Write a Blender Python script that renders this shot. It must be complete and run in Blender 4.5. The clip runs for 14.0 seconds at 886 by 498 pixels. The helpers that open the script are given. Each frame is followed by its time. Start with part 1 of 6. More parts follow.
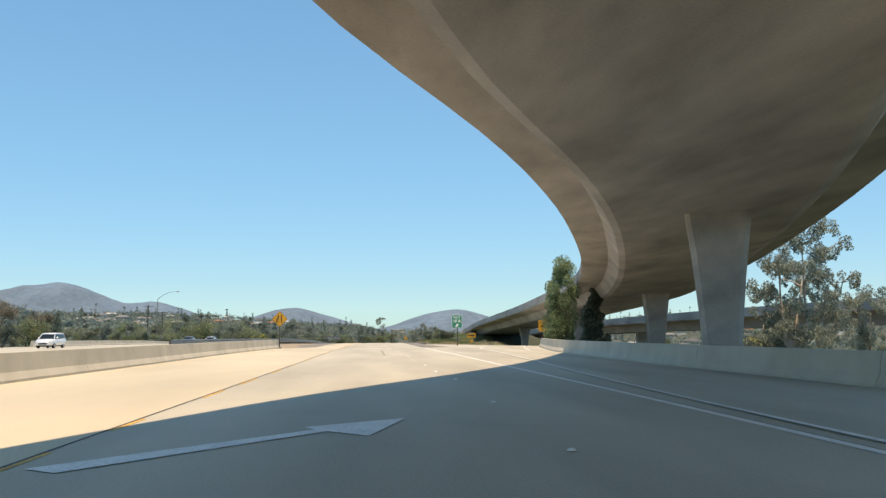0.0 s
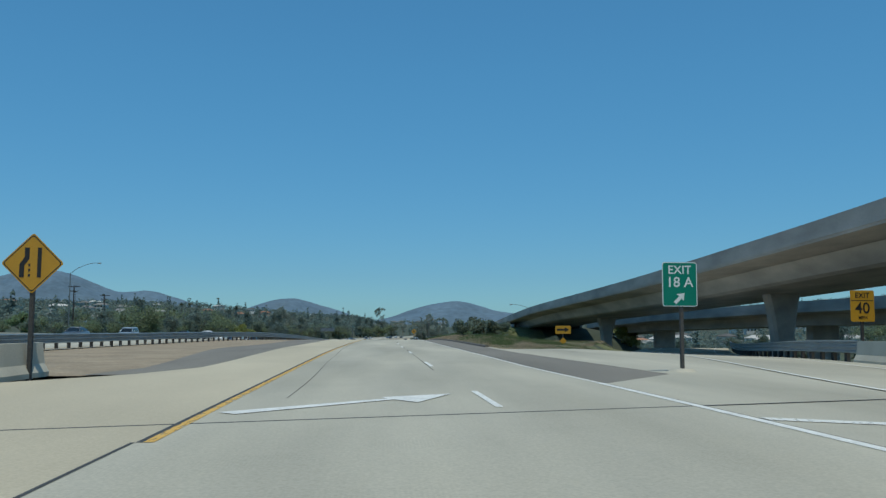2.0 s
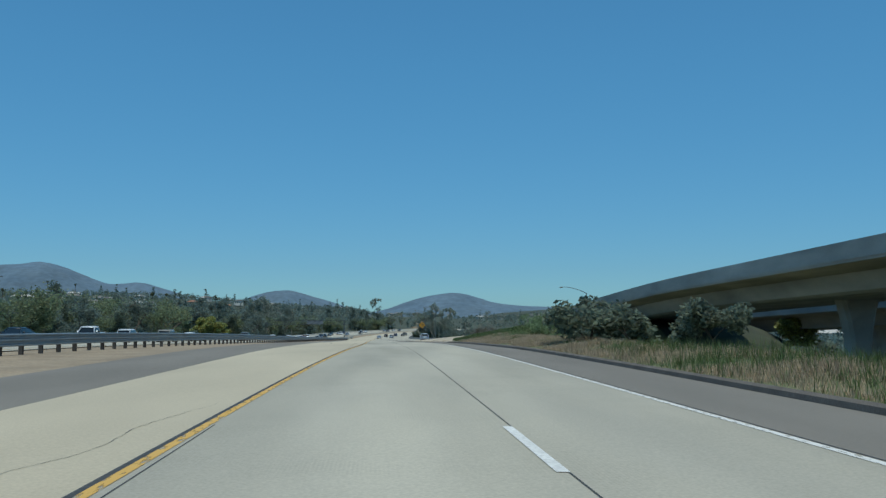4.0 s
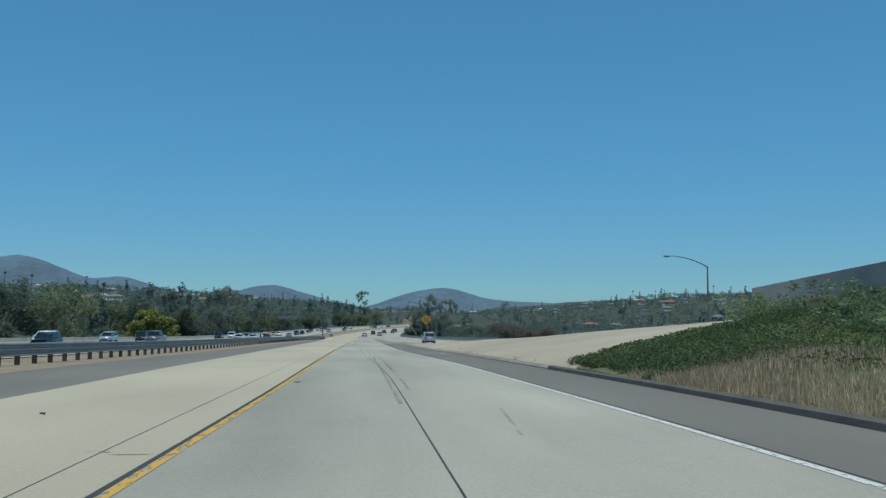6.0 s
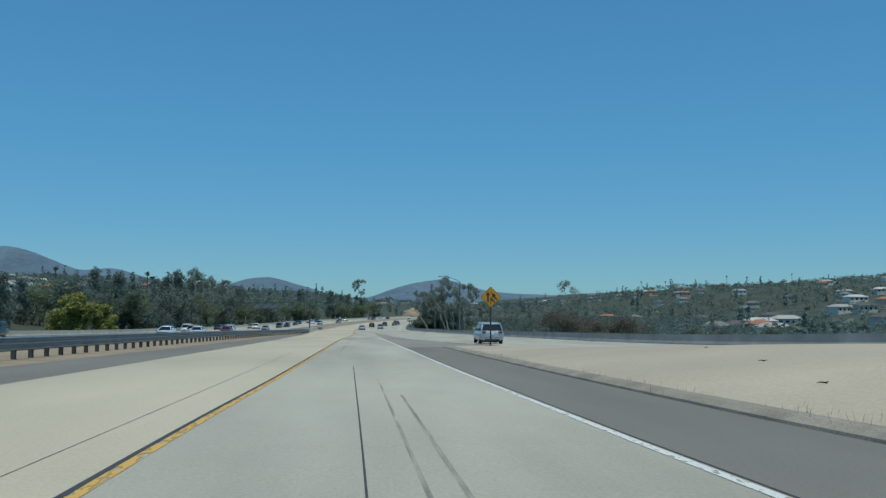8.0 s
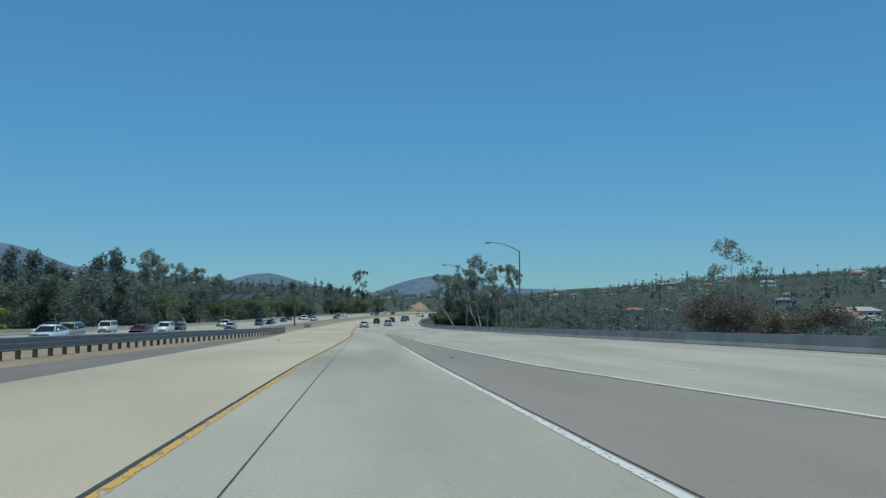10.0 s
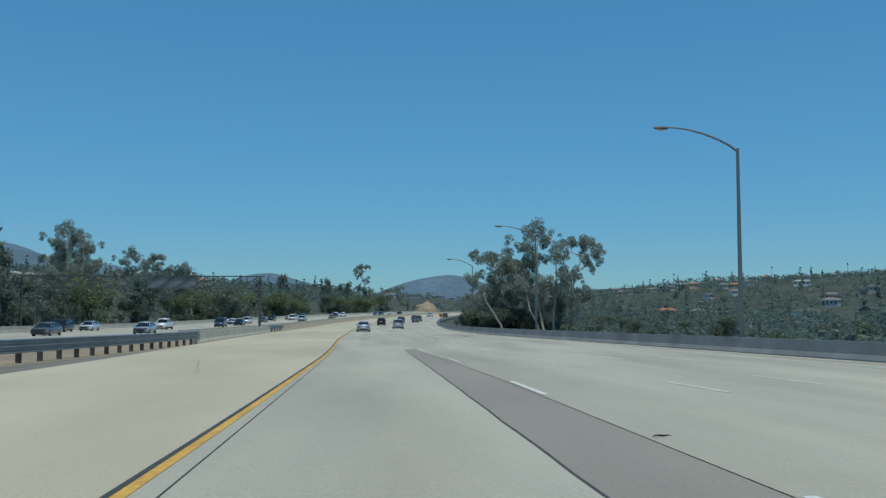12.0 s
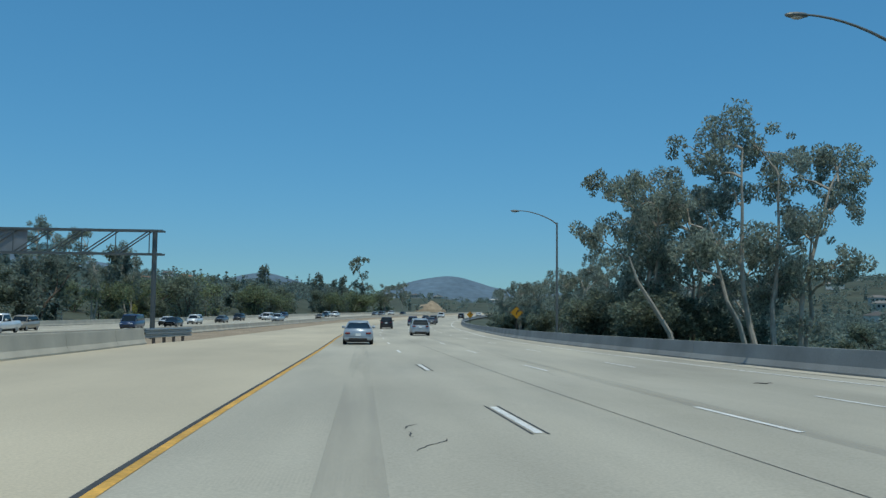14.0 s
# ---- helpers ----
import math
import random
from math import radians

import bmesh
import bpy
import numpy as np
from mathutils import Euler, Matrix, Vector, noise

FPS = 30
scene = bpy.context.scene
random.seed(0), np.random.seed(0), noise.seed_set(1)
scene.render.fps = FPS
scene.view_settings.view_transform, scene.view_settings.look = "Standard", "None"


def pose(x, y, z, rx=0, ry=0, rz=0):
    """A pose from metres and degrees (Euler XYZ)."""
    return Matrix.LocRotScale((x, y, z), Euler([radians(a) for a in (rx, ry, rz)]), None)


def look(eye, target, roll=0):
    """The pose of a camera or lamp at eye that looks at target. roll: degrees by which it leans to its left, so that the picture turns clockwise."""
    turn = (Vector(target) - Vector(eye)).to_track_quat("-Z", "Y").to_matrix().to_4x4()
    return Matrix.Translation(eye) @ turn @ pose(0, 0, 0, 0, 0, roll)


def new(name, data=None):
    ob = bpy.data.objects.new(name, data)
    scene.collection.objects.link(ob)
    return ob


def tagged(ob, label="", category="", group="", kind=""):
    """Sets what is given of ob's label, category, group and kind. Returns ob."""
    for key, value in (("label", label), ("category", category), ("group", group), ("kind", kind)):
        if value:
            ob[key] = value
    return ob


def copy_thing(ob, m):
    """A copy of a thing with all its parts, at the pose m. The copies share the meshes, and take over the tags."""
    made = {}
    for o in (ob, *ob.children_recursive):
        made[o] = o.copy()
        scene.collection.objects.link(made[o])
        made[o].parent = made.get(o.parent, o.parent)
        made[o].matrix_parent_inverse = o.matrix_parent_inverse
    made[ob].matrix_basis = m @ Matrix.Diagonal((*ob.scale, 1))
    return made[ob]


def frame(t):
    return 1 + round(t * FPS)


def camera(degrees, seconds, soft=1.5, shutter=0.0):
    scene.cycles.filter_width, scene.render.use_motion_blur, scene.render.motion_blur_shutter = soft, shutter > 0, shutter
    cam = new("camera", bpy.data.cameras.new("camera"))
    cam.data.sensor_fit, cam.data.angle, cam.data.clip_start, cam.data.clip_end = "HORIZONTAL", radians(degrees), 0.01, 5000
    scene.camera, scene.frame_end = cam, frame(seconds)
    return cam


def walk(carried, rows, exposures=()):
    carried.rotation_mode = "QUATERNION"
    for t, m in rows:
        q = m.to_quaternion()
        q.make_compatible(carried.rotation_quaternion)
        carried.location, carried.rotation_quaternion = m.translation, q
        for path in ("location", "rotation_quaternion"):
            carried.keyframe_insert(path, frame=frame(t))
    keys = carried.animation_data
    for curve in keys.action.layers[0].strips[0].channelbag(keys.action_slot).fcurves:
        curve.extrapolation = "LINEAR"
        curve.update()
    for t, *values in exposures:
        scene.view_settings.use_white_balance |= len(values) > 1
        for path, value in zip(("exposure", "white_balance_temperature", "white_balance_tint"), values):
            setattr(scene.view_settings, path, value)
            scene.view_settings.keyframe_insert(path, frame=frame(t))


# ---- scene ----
cam = camera(54.0, 14.0, soft=1.4)
PATH = [
    (0.0, pose(0.00, 0.00, 1.30, 95.59, 0.31, -3.98)),
    (0.5, pose(-0.22, 15.99, 1.31, 95.55, 0.19, -4.00)),
    (1.0, pose(-0.48, 31.98, 1.32, 95.51, 0.09, -4.10)),
    (1.5, pose(-0.83, 47.98, 1.31, 95.29, 0.09, -4.13)),
    (2.0, pose(-1.24, 63.98, 1.31, 95.08, -0.19, -4.12)),
    (2.5, pose(-1.48, 79.99, 1.31, 94.97, -0.09, -4.17)),
    (3.0, pose(-1.61, 95.99, 1.29, 94.91, -0.10, -4.28)),
    (3.2, pose(-1.64, 102.40, 1.28, 94.81, -0.09, -4.27)),
    (5.3, pose(-0.75, 169.62, 0.98, 94.43, -0.06, -5.04)),
    (5.5, pose(-0.65, 176.01, 0.88, 94.39, -0.08, -5.15)),
    (6.0, pose(-0.41, 192.01, 0.60, 94.29, -0.22, -5.19)),
    (6.5, pose(-0.25, 208.00, 0.26, 94.26, -0.29, -5.27)),
    (7.0, pose(-0.27, 224.00, -0.10, 94.07, -0.28, -5.30)),
    (7.5, pose(-0.42, 240.01, -0.50, 94.02, -0.22, -5.41)),
    (8.0, pose(-0.61, 256.02, -0.92, 93.82, -0.19, -5.43)),
    (8.2, pose(-0.67, 262.43, -1.08, 93.69, -0.15, -5.37)),
    (10.3, pose(-0.41, 329.75, -2.53, 93.55, 0.16, -5.31)),
    (10.5, pose(-0.35, 336.16, -2.67, 93.59, 0.05, -5.39)),
    (11.0, pose(-0.14, 352.19, -3.01, 93.58, -0.10, -5.27)),
    (11.5, pose(0.11, 368.20, -3.36, 93.66, -0.19, -5.15)),
    (12.0, pose(0.16, 384.25, -3.79, 93.64, -0.05, -5.10)),
    (12.5, look((0.322, 400.456, -4.204), (0.504, 402.444, -4.07), 0.5)),
    (13.0, look((0.260, 416.259, -4.537), (0.442, 418.246, -4.402), 0.55)),
    (13.5, look((0.192, 432.222, -4.863), (0.376, 434.209, -4.73), 0.5)),
    (14.0, look((0.193, 448.457, -5.13), (0.375, 450.444, -4.998), 0.55)),
]
EXPOSURES = [(0.0, 0.98, 9000, 20), (0.5, 0.85, 8500, 14), (1.0, 0.35, 7400, 8), (1.5, 0.05, 6600, 3), (2.5, 0.0, 6400, 2), (14.0, 0.0, 6400, 2)]
walk(cam, PATH, EXPOSURES)

# ---- daylight ----
SUN_TO = Vector((0.62, -2.4, 8.6)).normalized()
world = bpy.data.worlds.new("sky")
scene.world = world
world.use_nodes = True
wn = world.node_tree
sky = wn.nodes.new("ShaderNodeTexSky")
sky.sky_type = "NISHITA"
sky.sun_disc = False
sky.sun_elevation = math.asin(SUN_TO.z)
sky.sun_rotation = math.atan2(SUN_TO.x, SUN_TO.y)
sky.altitude, sky.air_density, sky.dust_density, sky.ozone_density = 1500, 1.0, 1.0, 5.0
bg = wn.nodes["Background"]
bg.inputs["Strength"].default_value = 0.206
deep = wn.nodes.new("ShaderNodeMix")
deep.data_type, deep.blend_type = "RGBA", "MULTIPLY"
deep.inputs["Factor"].default_value = 1.0
deep.inputs["B"].default_value = (0.475, 0.875, 1.035, 1)
even = wn.nodes.new("ShaderNodeGamma")
even.inputs["Gamma"].default_value = 0.6
wn.links.new(sky.outputs[0], even.inputs["Color"])
rich = wn.nodes.new("ShaderNodeHueSaturation")
rich.inputs["Saturation"].default_value = 1.28
wn.links.new(even.outputs[0], rich.inputs["Color"])
haze = wn.nodes.new("ShaderNodeMix")
haze.data_type, haze.blend_type = "RGBA", "MULTIPLY"
haze.inputs["B"].default_value = (0.93, 0.83, 0.87, 1)
level = wn.nodes.new("ShaderNodeRGBToBW")
span = wn.nodes.new("ShaderNodeMapRange")
span.inputs["From Min"].default_value, span.inputs["From Max"].default_value = 1.35, 2.6
wn.links.new(rich.outputs[0], level.inputs[0])
wn.links.new(level.outputs[0], span.inputs["Value"])
wn.links.new(span.outputs[0], haze.inputs["Factor"])
wn.links.new(rich.outputs[0], haze.inputs["A"])
wn.links.new(haze.outputs["Result"], deep.inputs["A"])
wn.links.new(deep.outputs["Result"], bg.inputs["Color"])
sun = new("sun", bpy.data.lights.new("sun", "SUN"))
sun.data.energy, sun.data.angle, sun.data.color = 2.45, radians(0.53), (1.0, 0.94, 0.82)
sun.matrix_world = look(SUN_TO * 100, (0, 0, 0))


# ---- materials ----
def material(name, colour, rough=0.8, metal=0.0, grain=0.0, grain_scale=40.0, stain=0.0, stain_scale=0.6, bump=0.0, spread=0.0, tint=None, stretch=(1, 1, 1), island=0.0):
    """Principled surface with colour varied by a coarse and a fine noise in object space, and a fine bump."""
    m = bpy.data.materials.new(name)
    m.use_nodes = True
    nt = m.node_tree
    b = nt.nodes["Principled BSDF"]
    b.inputs["Roughness"].default_value = rough
    b.inputs["Metallic"].default_value = metal
    col = nt.nodes.new("ShaderNodeRGB")
    col.outputs[0].default_value = (*colour, 1)
    out = col.outputs[0]
    coord = nt.nodes.new("ShaderNodeTexCoord")
    mapping = nt.nodes.new("ShaderNodeMapping")
    mapping.inputs["Scale"].default_value = stretch
    nt.links.new(coord.outputs["Object"], mapping.inputs["Vector"])

    def vary(out, factor, low, high, other=None):
        ramp = nt.nodes.new("ShaderNodeMapRange")
        ramp.inputs["From Min"].default_value, ramp.inputs["From Max"].default_value = 0.25, 0.75
        ramp.inputs["To Min"].default_value, ramp.inputs["To Max"].default_value = low, high
        nt.links.new(factor, ramp.inputs["Value"])
        mix = nt.nodes.new("ShaderNodeMix")
        mix.data_type = "RGBA"
        if other is None:
            mix.blend_type = "MULTIPLY"
            mix.inputs["Factor"].default_value = 1.0
            nt.links.new(out, mix.inputs["A"])
            nt.links.new(ramp.outputs[0], mix.inputs["B"])
        else:
            nt.links.new(ramp.outputs[0], mix.inputs["Factor"])
            nt.links.new(out, mix.inputs["A"])
            mix.inputs["B"].default_value = (*other, 1)
        return mix.outputs["Result"]

    def noise_node(scale, detail, source):
        n = nt.nodes.new("ShaderNodeTexNoise")
        n.inputs["Scale"].default_value, n.inputs["Detail"].default_value = scale, detail
        nt.links.new(source, n.inputs["Vector"])
        return n.outputs["Fac"]

    if tint is not None:
        out = vary(out, noise_node(stain_scale * 1.7, 3, mapping.outputs[0]), 0.0, 0.9, tint)
    if stain:
        out = vary(out, noise_node(stain_scale, 5, mapping.outputs[0]), 1 - stain, 1 + stain * 0.6)
    fine = noise_node(grain_scale, 4, coord.outputs["Object"])
    if grain:
        out = vary(out, fine, 1 - grain, 1 + grain)
    if spread or island:
        if spread:
            info = nt.nodes.new("ShaderNodeObjectInfo")
            value = info.outputs["Random"]
        else:
            info = nt.nodes.new("ShaderNodeNewGeometry")
            value = info.outputs["Random Per Island"]
            spread = island
        out = vary(out, value, 1 - spread, 1 + spread)
    nt.links.new(out, b.inputs["Base Color"])
    if bump:
        bp = nt.nodes.new("ShaderNodeBump")
        bp.inputs["Strength"].default_value, bp.inputs["Distance"].default_value = bump, 0.02
        nt.links.new(fine, bp.inputs["Height"])
        nt.links.new(bp.outputs[0], b.inputs["Normal"])
    return m


CONCRETE = material("road_concrete", (0.479, 0.44, 0.347), 0.85, grain=0.13, grain_scale=28, stain=0.28, stain_scale=0.35, bump=0.2, stretch=(1, 0.14, 1), tint=(0.44, 0.41, 0.335))
SHOULDER = material("shoulder_concrete", (0.539, 0.468, 0.341), 0.88, grain=0.12, grain_scale=28, stain=0.2, stain_scale=0.2, bump=0.2, stretch=(1, 0.3, 1))
ASPHALT = material("asphalt", (0.22, 0.198, 0.167), 0.9, grain=0.25, grain_scale=60, stain=0.2, stain_scale=0.4, bump=0.4, stretch=(1, 0.2, 1))
DIRT = material("dirt", (0.33, 0.248, 0.165), 0.95, grain=0.3, grain_scale=8, stain=0.3, stain_scale=0.4, bump=0.6, tint=(0.36, 0.29, 0.2))
LAND = material("dry_land", (0.06, 0.082, 0.055), 0.95, grain=0.3, grain_scale=0.4, stain=0.4, stain_scale=0.03, tint=(0.08, 0.08, 0.05))
BANK = material("bank_turf", (0.105, 0.135, 0.05), 0.95, grain=0.35, grain_scale=9, stain=0.3, stain_scale=0.5, bump=0.8, tint=(0.19, 0.17, 0.085))
BRIDGE = material("bridge_concrete", (0.49, 0.45, 0.405), 0.85, grain=0.1, grain_scale=14, stain=0.42, stain_scale=0.5, bump=0.25, stretch=(1, 0.3, 1), tint=(0.37, 0.34, 0.31))
BARRIER = material("barrier_concrete", (0.508, 0.464, 0.373), 0.85, grain=0.1, grain_scale=30, stain=0.2, stain_scale=0.6, bump=0.2)
WHITE_PAINT = material("white_road_paint", (0.756, 0.745, 0.704), 0.7, grain=0.2, grain_scale=18, stain=0.15, stain_scale=2)
YELLOW_PAINT = material("yellow_road_paint", (0.68, 0.38, 0.07), 0.7, grain=0.25, grain_scale=14, stain=0.3, stain_scale=1)
ASPHALT_TAN = material("brown_asphalt", (0.308, 0.275, 0.231), 0.9, grain=0.2, grain_scale=50, stain=0.15, stain_scale=0.4, bump=0.4, stretch=(1, 0.2, 1))
SLAB = material("sandy_paving", (0.495, 0.413, 0.303), 0.9, grain=0.12, grain_scale=12, stain=0.2, stain_scale=0.12, bump=0.3)
KERB = material("asphalt_kerb", (0.15, 0.13, 0.11), 0.95, grain=0.3, grain_scale=30, stain=0.3, stain_scale=1, bump=0.5)
KERB_PALE = material("weathered_kerb", (0.33, 0.286, 0.226), 0.95, grain=0.3, grain_scale=30, stain=0.3, stain_scale=1, bump=0.5)
STEEL = material("galvanised_steel", (0.3, 0.34, 0.36), 0.42, 0.55, grain=0.1, grain_scale=20, stain=0.2, stain_scale=1)
POST_WOOD = material("dark_post_wood", (0.065, 0.06, 0.055), 0.9, grain=0.3, grain_scale=20, stain=0.2, stain_scale=4, spread=0.3)
SIGN_YELLOW = material("sign_yellow", (0.55, 0.28, 0.02), 0.45, grain=0.05, grain_scale=30, stain=0.1, stain_scale=2)
SIGN_GREEN = material("sign_green", (0.0, 0.2, 0.13), 0.4, grain=0.05, grain_scale=30, stain=0.1, stain_scale=2)
SIGN_WHITE = material("sign_white", (0.75, 0.77, 0.75), 0.45, stain=0.08, stain_scale=3)
SIGN_BLACK = material("sign_black", (0.02, 0.018, 0.016), 0.5, grain=0.2, grain_scale=20)
SIGN_BACK = material("sign_back_metal", (0.24, 0.26, 0.28), 0.5, 0.4, stain=0.15, stain_scale=0.8)
LAMP_STEEL = material("lamp_steel", (0.2, 0.21, 0.2), 0.55, 0.5, grain=0.1, grain_scale=10, stain=0.15, stain_scale=1)
GANTRY = material("gantry_steel", (0.11, 0.13, 0.135), 0.55, 0.5, grain=0.1, grain_scale=10, stain=0.2, stain_scale=0.7)
LENS = material("lamp_lens", (0.45, 0.43, 0.38), 0.2)
TYRE = material("tyre_rubber", (0.015, 0.015, 0.015), 0.85)
RIM = material("wheel_rim", (0.35, 0.36, 0.37), 0.35, 0.8)
TRIM = material("black_trim", (0.02, 0.021, 0.022), 0.6)
TAIL_LAMP = material("tail_lamp_red", (0.15, 0.012, 0.012), 0.25)
HEAD_LAMP = material("headlamp_glass", (0.55, 0.57, 0.6), 0.15)
CAR_GLASS = material("tinted_glass", (0.012, 0.016, 0.018), 0.06)


def paint(name, colour):
    m = material(name, colour, 0.32, 0.25, stain=0.06, stain_scale=2)
    m.node_tree.nodes["Principled BSDF"].inputs["Coat Weight"].default_value = 0.6
    return m


def foliage(name, colour, other, rough=0.75, glow=0.4):
    """Leaves: part of the light that falls on one side shines through."""
    m = material(name, colour, rough, grain=0.15, grain_scale=3, stain=0.3, stain_scale=0.35, tint=other, island=0.35)
    nt = m.node_tree
    b = nt.nodes["Principled BSDF"]
    thin = nt.nodes.new("ShaderNodeBsdfTranslucent")
    nt.links.new(b.inputs["Base Color"].links[0].from_socket, thin.inputs["Color"])
    mix = nt.nodes.new("ShaderNodeMixShader")
    mix.inputs[0].default_value = glow
    nt.links.new(b.outputs[0], mix.inputs[1])
    nt.links.new(thin.outputs[0], mix.inputs[2])
    nt.links.new(mix.outputs[0], nt.nodes["Material Output"].inputs["Surface"])
    return m


def rubber(name, colour, cover, scale, stretch, low=0.35, high=0.75):
    """Worn rubber and oil marks that let the concrete show through in patches."""
    m = material(name, colour, 0.8)
    nt = m.node_tree
    coord = nt.nodes.new("ShaderNodeTexCoord")
    mp = nt.nodes.new("ShaderNodeMapping")
    mp.inputs["Scale"].default_value = stretch
    n = nt.nodes.new("ShaderNodeTexNoise")
    n.inputs["Scale"].default_value, n.inputs["Detail"].default_value = scale, 6
    r = nt.nodes.new("ShaderNodeMapRange")
    r.inputs["From Min"].default_value, r.inputs["From Max"].default_value = low, high
    r.inputs["To Min"].default_value, r.inputs["To Max"].default_value = 0.0, cover
    nt.links.new(coord.outputs["Object"], mp.inputs["Vector"])
    nt.links.new(mp.outputs[0], n.inputs["Vector"])
    nt.links.new(n.outputs["Fac"], r.inputs["Value"])
    nt.links.new(r.outputs[0], nt.nodes["Principled BSDF"].inputs["Alpha"])
    return m


def worn(name, colour, start, scale, stretch):
    """Old road paint, rubbed through to the concrete in places."""
    return rubber(name, colour, 1.0, scale, stretch, start, start + 0.12)


def tined(m):
    """Adds the fine long grooves that are raked into new concrete, rubbed away in patches."""
    nt = m.node_tree
    b = nt.nodes["Principled BSDF"]
    coord = nt.nodes.new("ShaderNodeTexCoord")
    wave = nt.nodes.new("ShaderNodeTexWave")
    wave.wave_type, wave.bands_direction = "BANDS", "X"
    wave.inputs["Scale"].default_value, wave.inputs["Distortion"].default_value, wave.inputs["Detail Scale"].default_value = 7.5, 0.6, 0.4
    patch = nt.nodes.new("ShaderNodeTexNoise")
    patch.inputs["Scale"].default_value, patch.inputs["Detail"].default_value = 0.45, 3
    rng = nt.nodes.new("ShaderNodeMapRange")
    rng.inputs["From Min"].default_value, rng.inputs["From Max"].default_value = 0.52, 0.66
    rng.inputs["To Min"].default_value, rng.inputs["To Max"].default_value = 0.0, 0.07
    dark = nt.nodes.new("ShaderNodeMath")
    dark.operation = "MULTIPLY"
    keep = nt.nodes.new("ShaderNodeMath")
    keep.operation = "SUBTRACT"
    keep.inputs[0].default_value = 1.0
    mix = nt.nodes.new("ShaderNodeMix")
    mix.data_type, mix.blend_type = "RGBA", "MULTIPLY"
    mix.inputs["Factor"].default_value = 1.0
    nt.links.new(coord.outputs["Object"], wave.inputs["Vector"])
    nt.links.new(coord.outputs["Object"], patch.inputs["Vector"])
    nt.links.new(patch.outputs["Fac"], rng.inputs["Value"])
    nt.links.new(wave.outputs["Fac"], dark.inputs[0])
    nt.links.new(rng.outputs[0], dark.inputs[1])
    nt.links.new(dark.outputs[0], keep.inputs[1])
    nt.links.new(b.inputs["Base Color"].links[0].from_socket, mix.inputs["A"])
    nt.links.new(keep.outputs[0], mix.inputs["B"])
    nt.links.new(mix.outputs["Result"], b.inputs["Base Color"])


tined(CONCRETE)
WORN_YELLOW = worn("worn_yellow_paint", (0.66, 0.4, 0.1), 0.36, 6.0, (2.0, 0.5, 1))
WORN_WHITE = worn("worn_white_paint", (0.72, 0.71, 0.67), 0.32, 9.0, (2.0, 0.7, 1))
RUBBER = rubber("tyre_rubber_mark", (0.13, 0.126, 0.115), 0.45, 5.0, (2.5, 0.12, 1))
OIL = rubber("oil_stain", (0.28, 0.265, 0.23), 0.2, 1.2, (2.0, 0.06, 1))
GUM_LEAF = foliage("eucalyptus_leaf", (0.29, 0.34, 0.29), (0.36, 0.4, 0.32), 0.68, 0.6)
PEPPER_LEAF = foliage("pepper_leaf", (0.2, 0.29, 0.14), (0.26, 0.32, 0.17), 0.72, 0.45)
OAK_LEAF = foliage("oak_leaf", (0.2, 0.25, 0.19), (0.25, 0.28, 0.2), 0.72, 0.6)
GOLD_LEAF = foliage("acacia_leaf", (0.42, 0.4, 0.12), (0.29, 0.34, 0.12))
DRY_LEAF = foliage("dry_leaf", (0.27, 0.23, 0.18), (0.21, 0.21, 0.16), 0.6, 0.5)
PALM_LEAF = foliage("palm_leaf", (0.06, 0.085, 0.035), (0.11, 0.1, 0.05))
# Greyed and lightened to carry the distant haze in the leaf colour.
HAZED_WOODS_LEAF = foliage("hazed_woods_leaf", (0.2, 0.255, 0.22), (0.245, 0.285, 0.23), 0.72, 0.6)
OLIVE_LEAF = foliage("olive_leaf", (0.27, 0.31, 0.16), (0.22, 0.27, 0.17), 0.72, 0.58)
CREEPER = foliage("creeper_leaf", (0.1, 0.155, 0.06), (0.16, 0.2, 0.08))
STRAW = foliage("straw", (0.58, 0.43, 0.3), (0.46, 0.36, 0.24), 0.8, 0.45)
WEEDS = foliage("weeds", (0.09, 0.15, 0.05), (0.16, 0.19, 0.07), 0.7)
BARK_PALE = material("pale_bark", (0.42, 0.37, 0.3), 0.8, grain=0.2, grain_scale=5, stain=0.35, stain_scale=0.8)
BARK_DARK = material("dark_bark", (0.11, 0.085, 0.065), 0.9, grain=0.3, grain_scale=8, stain=0.2, stain_scale=1)
STUCCO = material("white_stucco", (0.62, 0.6, 0.55), 0.9, stain=0.12, stain_scale=0.3, spread=0.15)
STUCCO_WARM = material("cream_stucco", (0.5, 0.4, 0.3), 0.9, stain=0.12, stain_scale=0.3, spread=0.15)
ROOF_GREY = material("grey_shingle", (0.17, 0.16, 0.15), 0.9, grain=0.2, grain_scale=2, stain=0.2, stain_scale=0.4, spread=0.3)
ROOF_TERRA = material("terracotta_tile", (0.36, 0.17, 0.1), 0.85, grain=0.2, grain_scale=2, stain=0.2, stain_scale=0.4)
ROOF_PALE = material("pale_roof", (0.46, 0.44, 0.41), 0.85, grain=0.1, grain_scale=2, stain=0.15, stain_scale=0.4, spread=0.2)
# Bluish: the haze over the far hills is mixed into their base colour.
HAZY_CHAPARRAL = material("hazy_chaparral", (0.105, 0.165, 0.225), 0.95, grain=0.2, grain_scale=0.05, stain=0.25, stain_scale=0.006, tint=(0.13, 0.185, 0.23))
# Barrier concrete made darker: the wall face's shade is in the base colour.
WALL_SHADED = material("shaded_wall_concrete", (0.25, 0.26, 0.255), 0.88, grain=0.12, grain_scale=26, stain=0.3, stain_scale=0.5, bump=0.2)
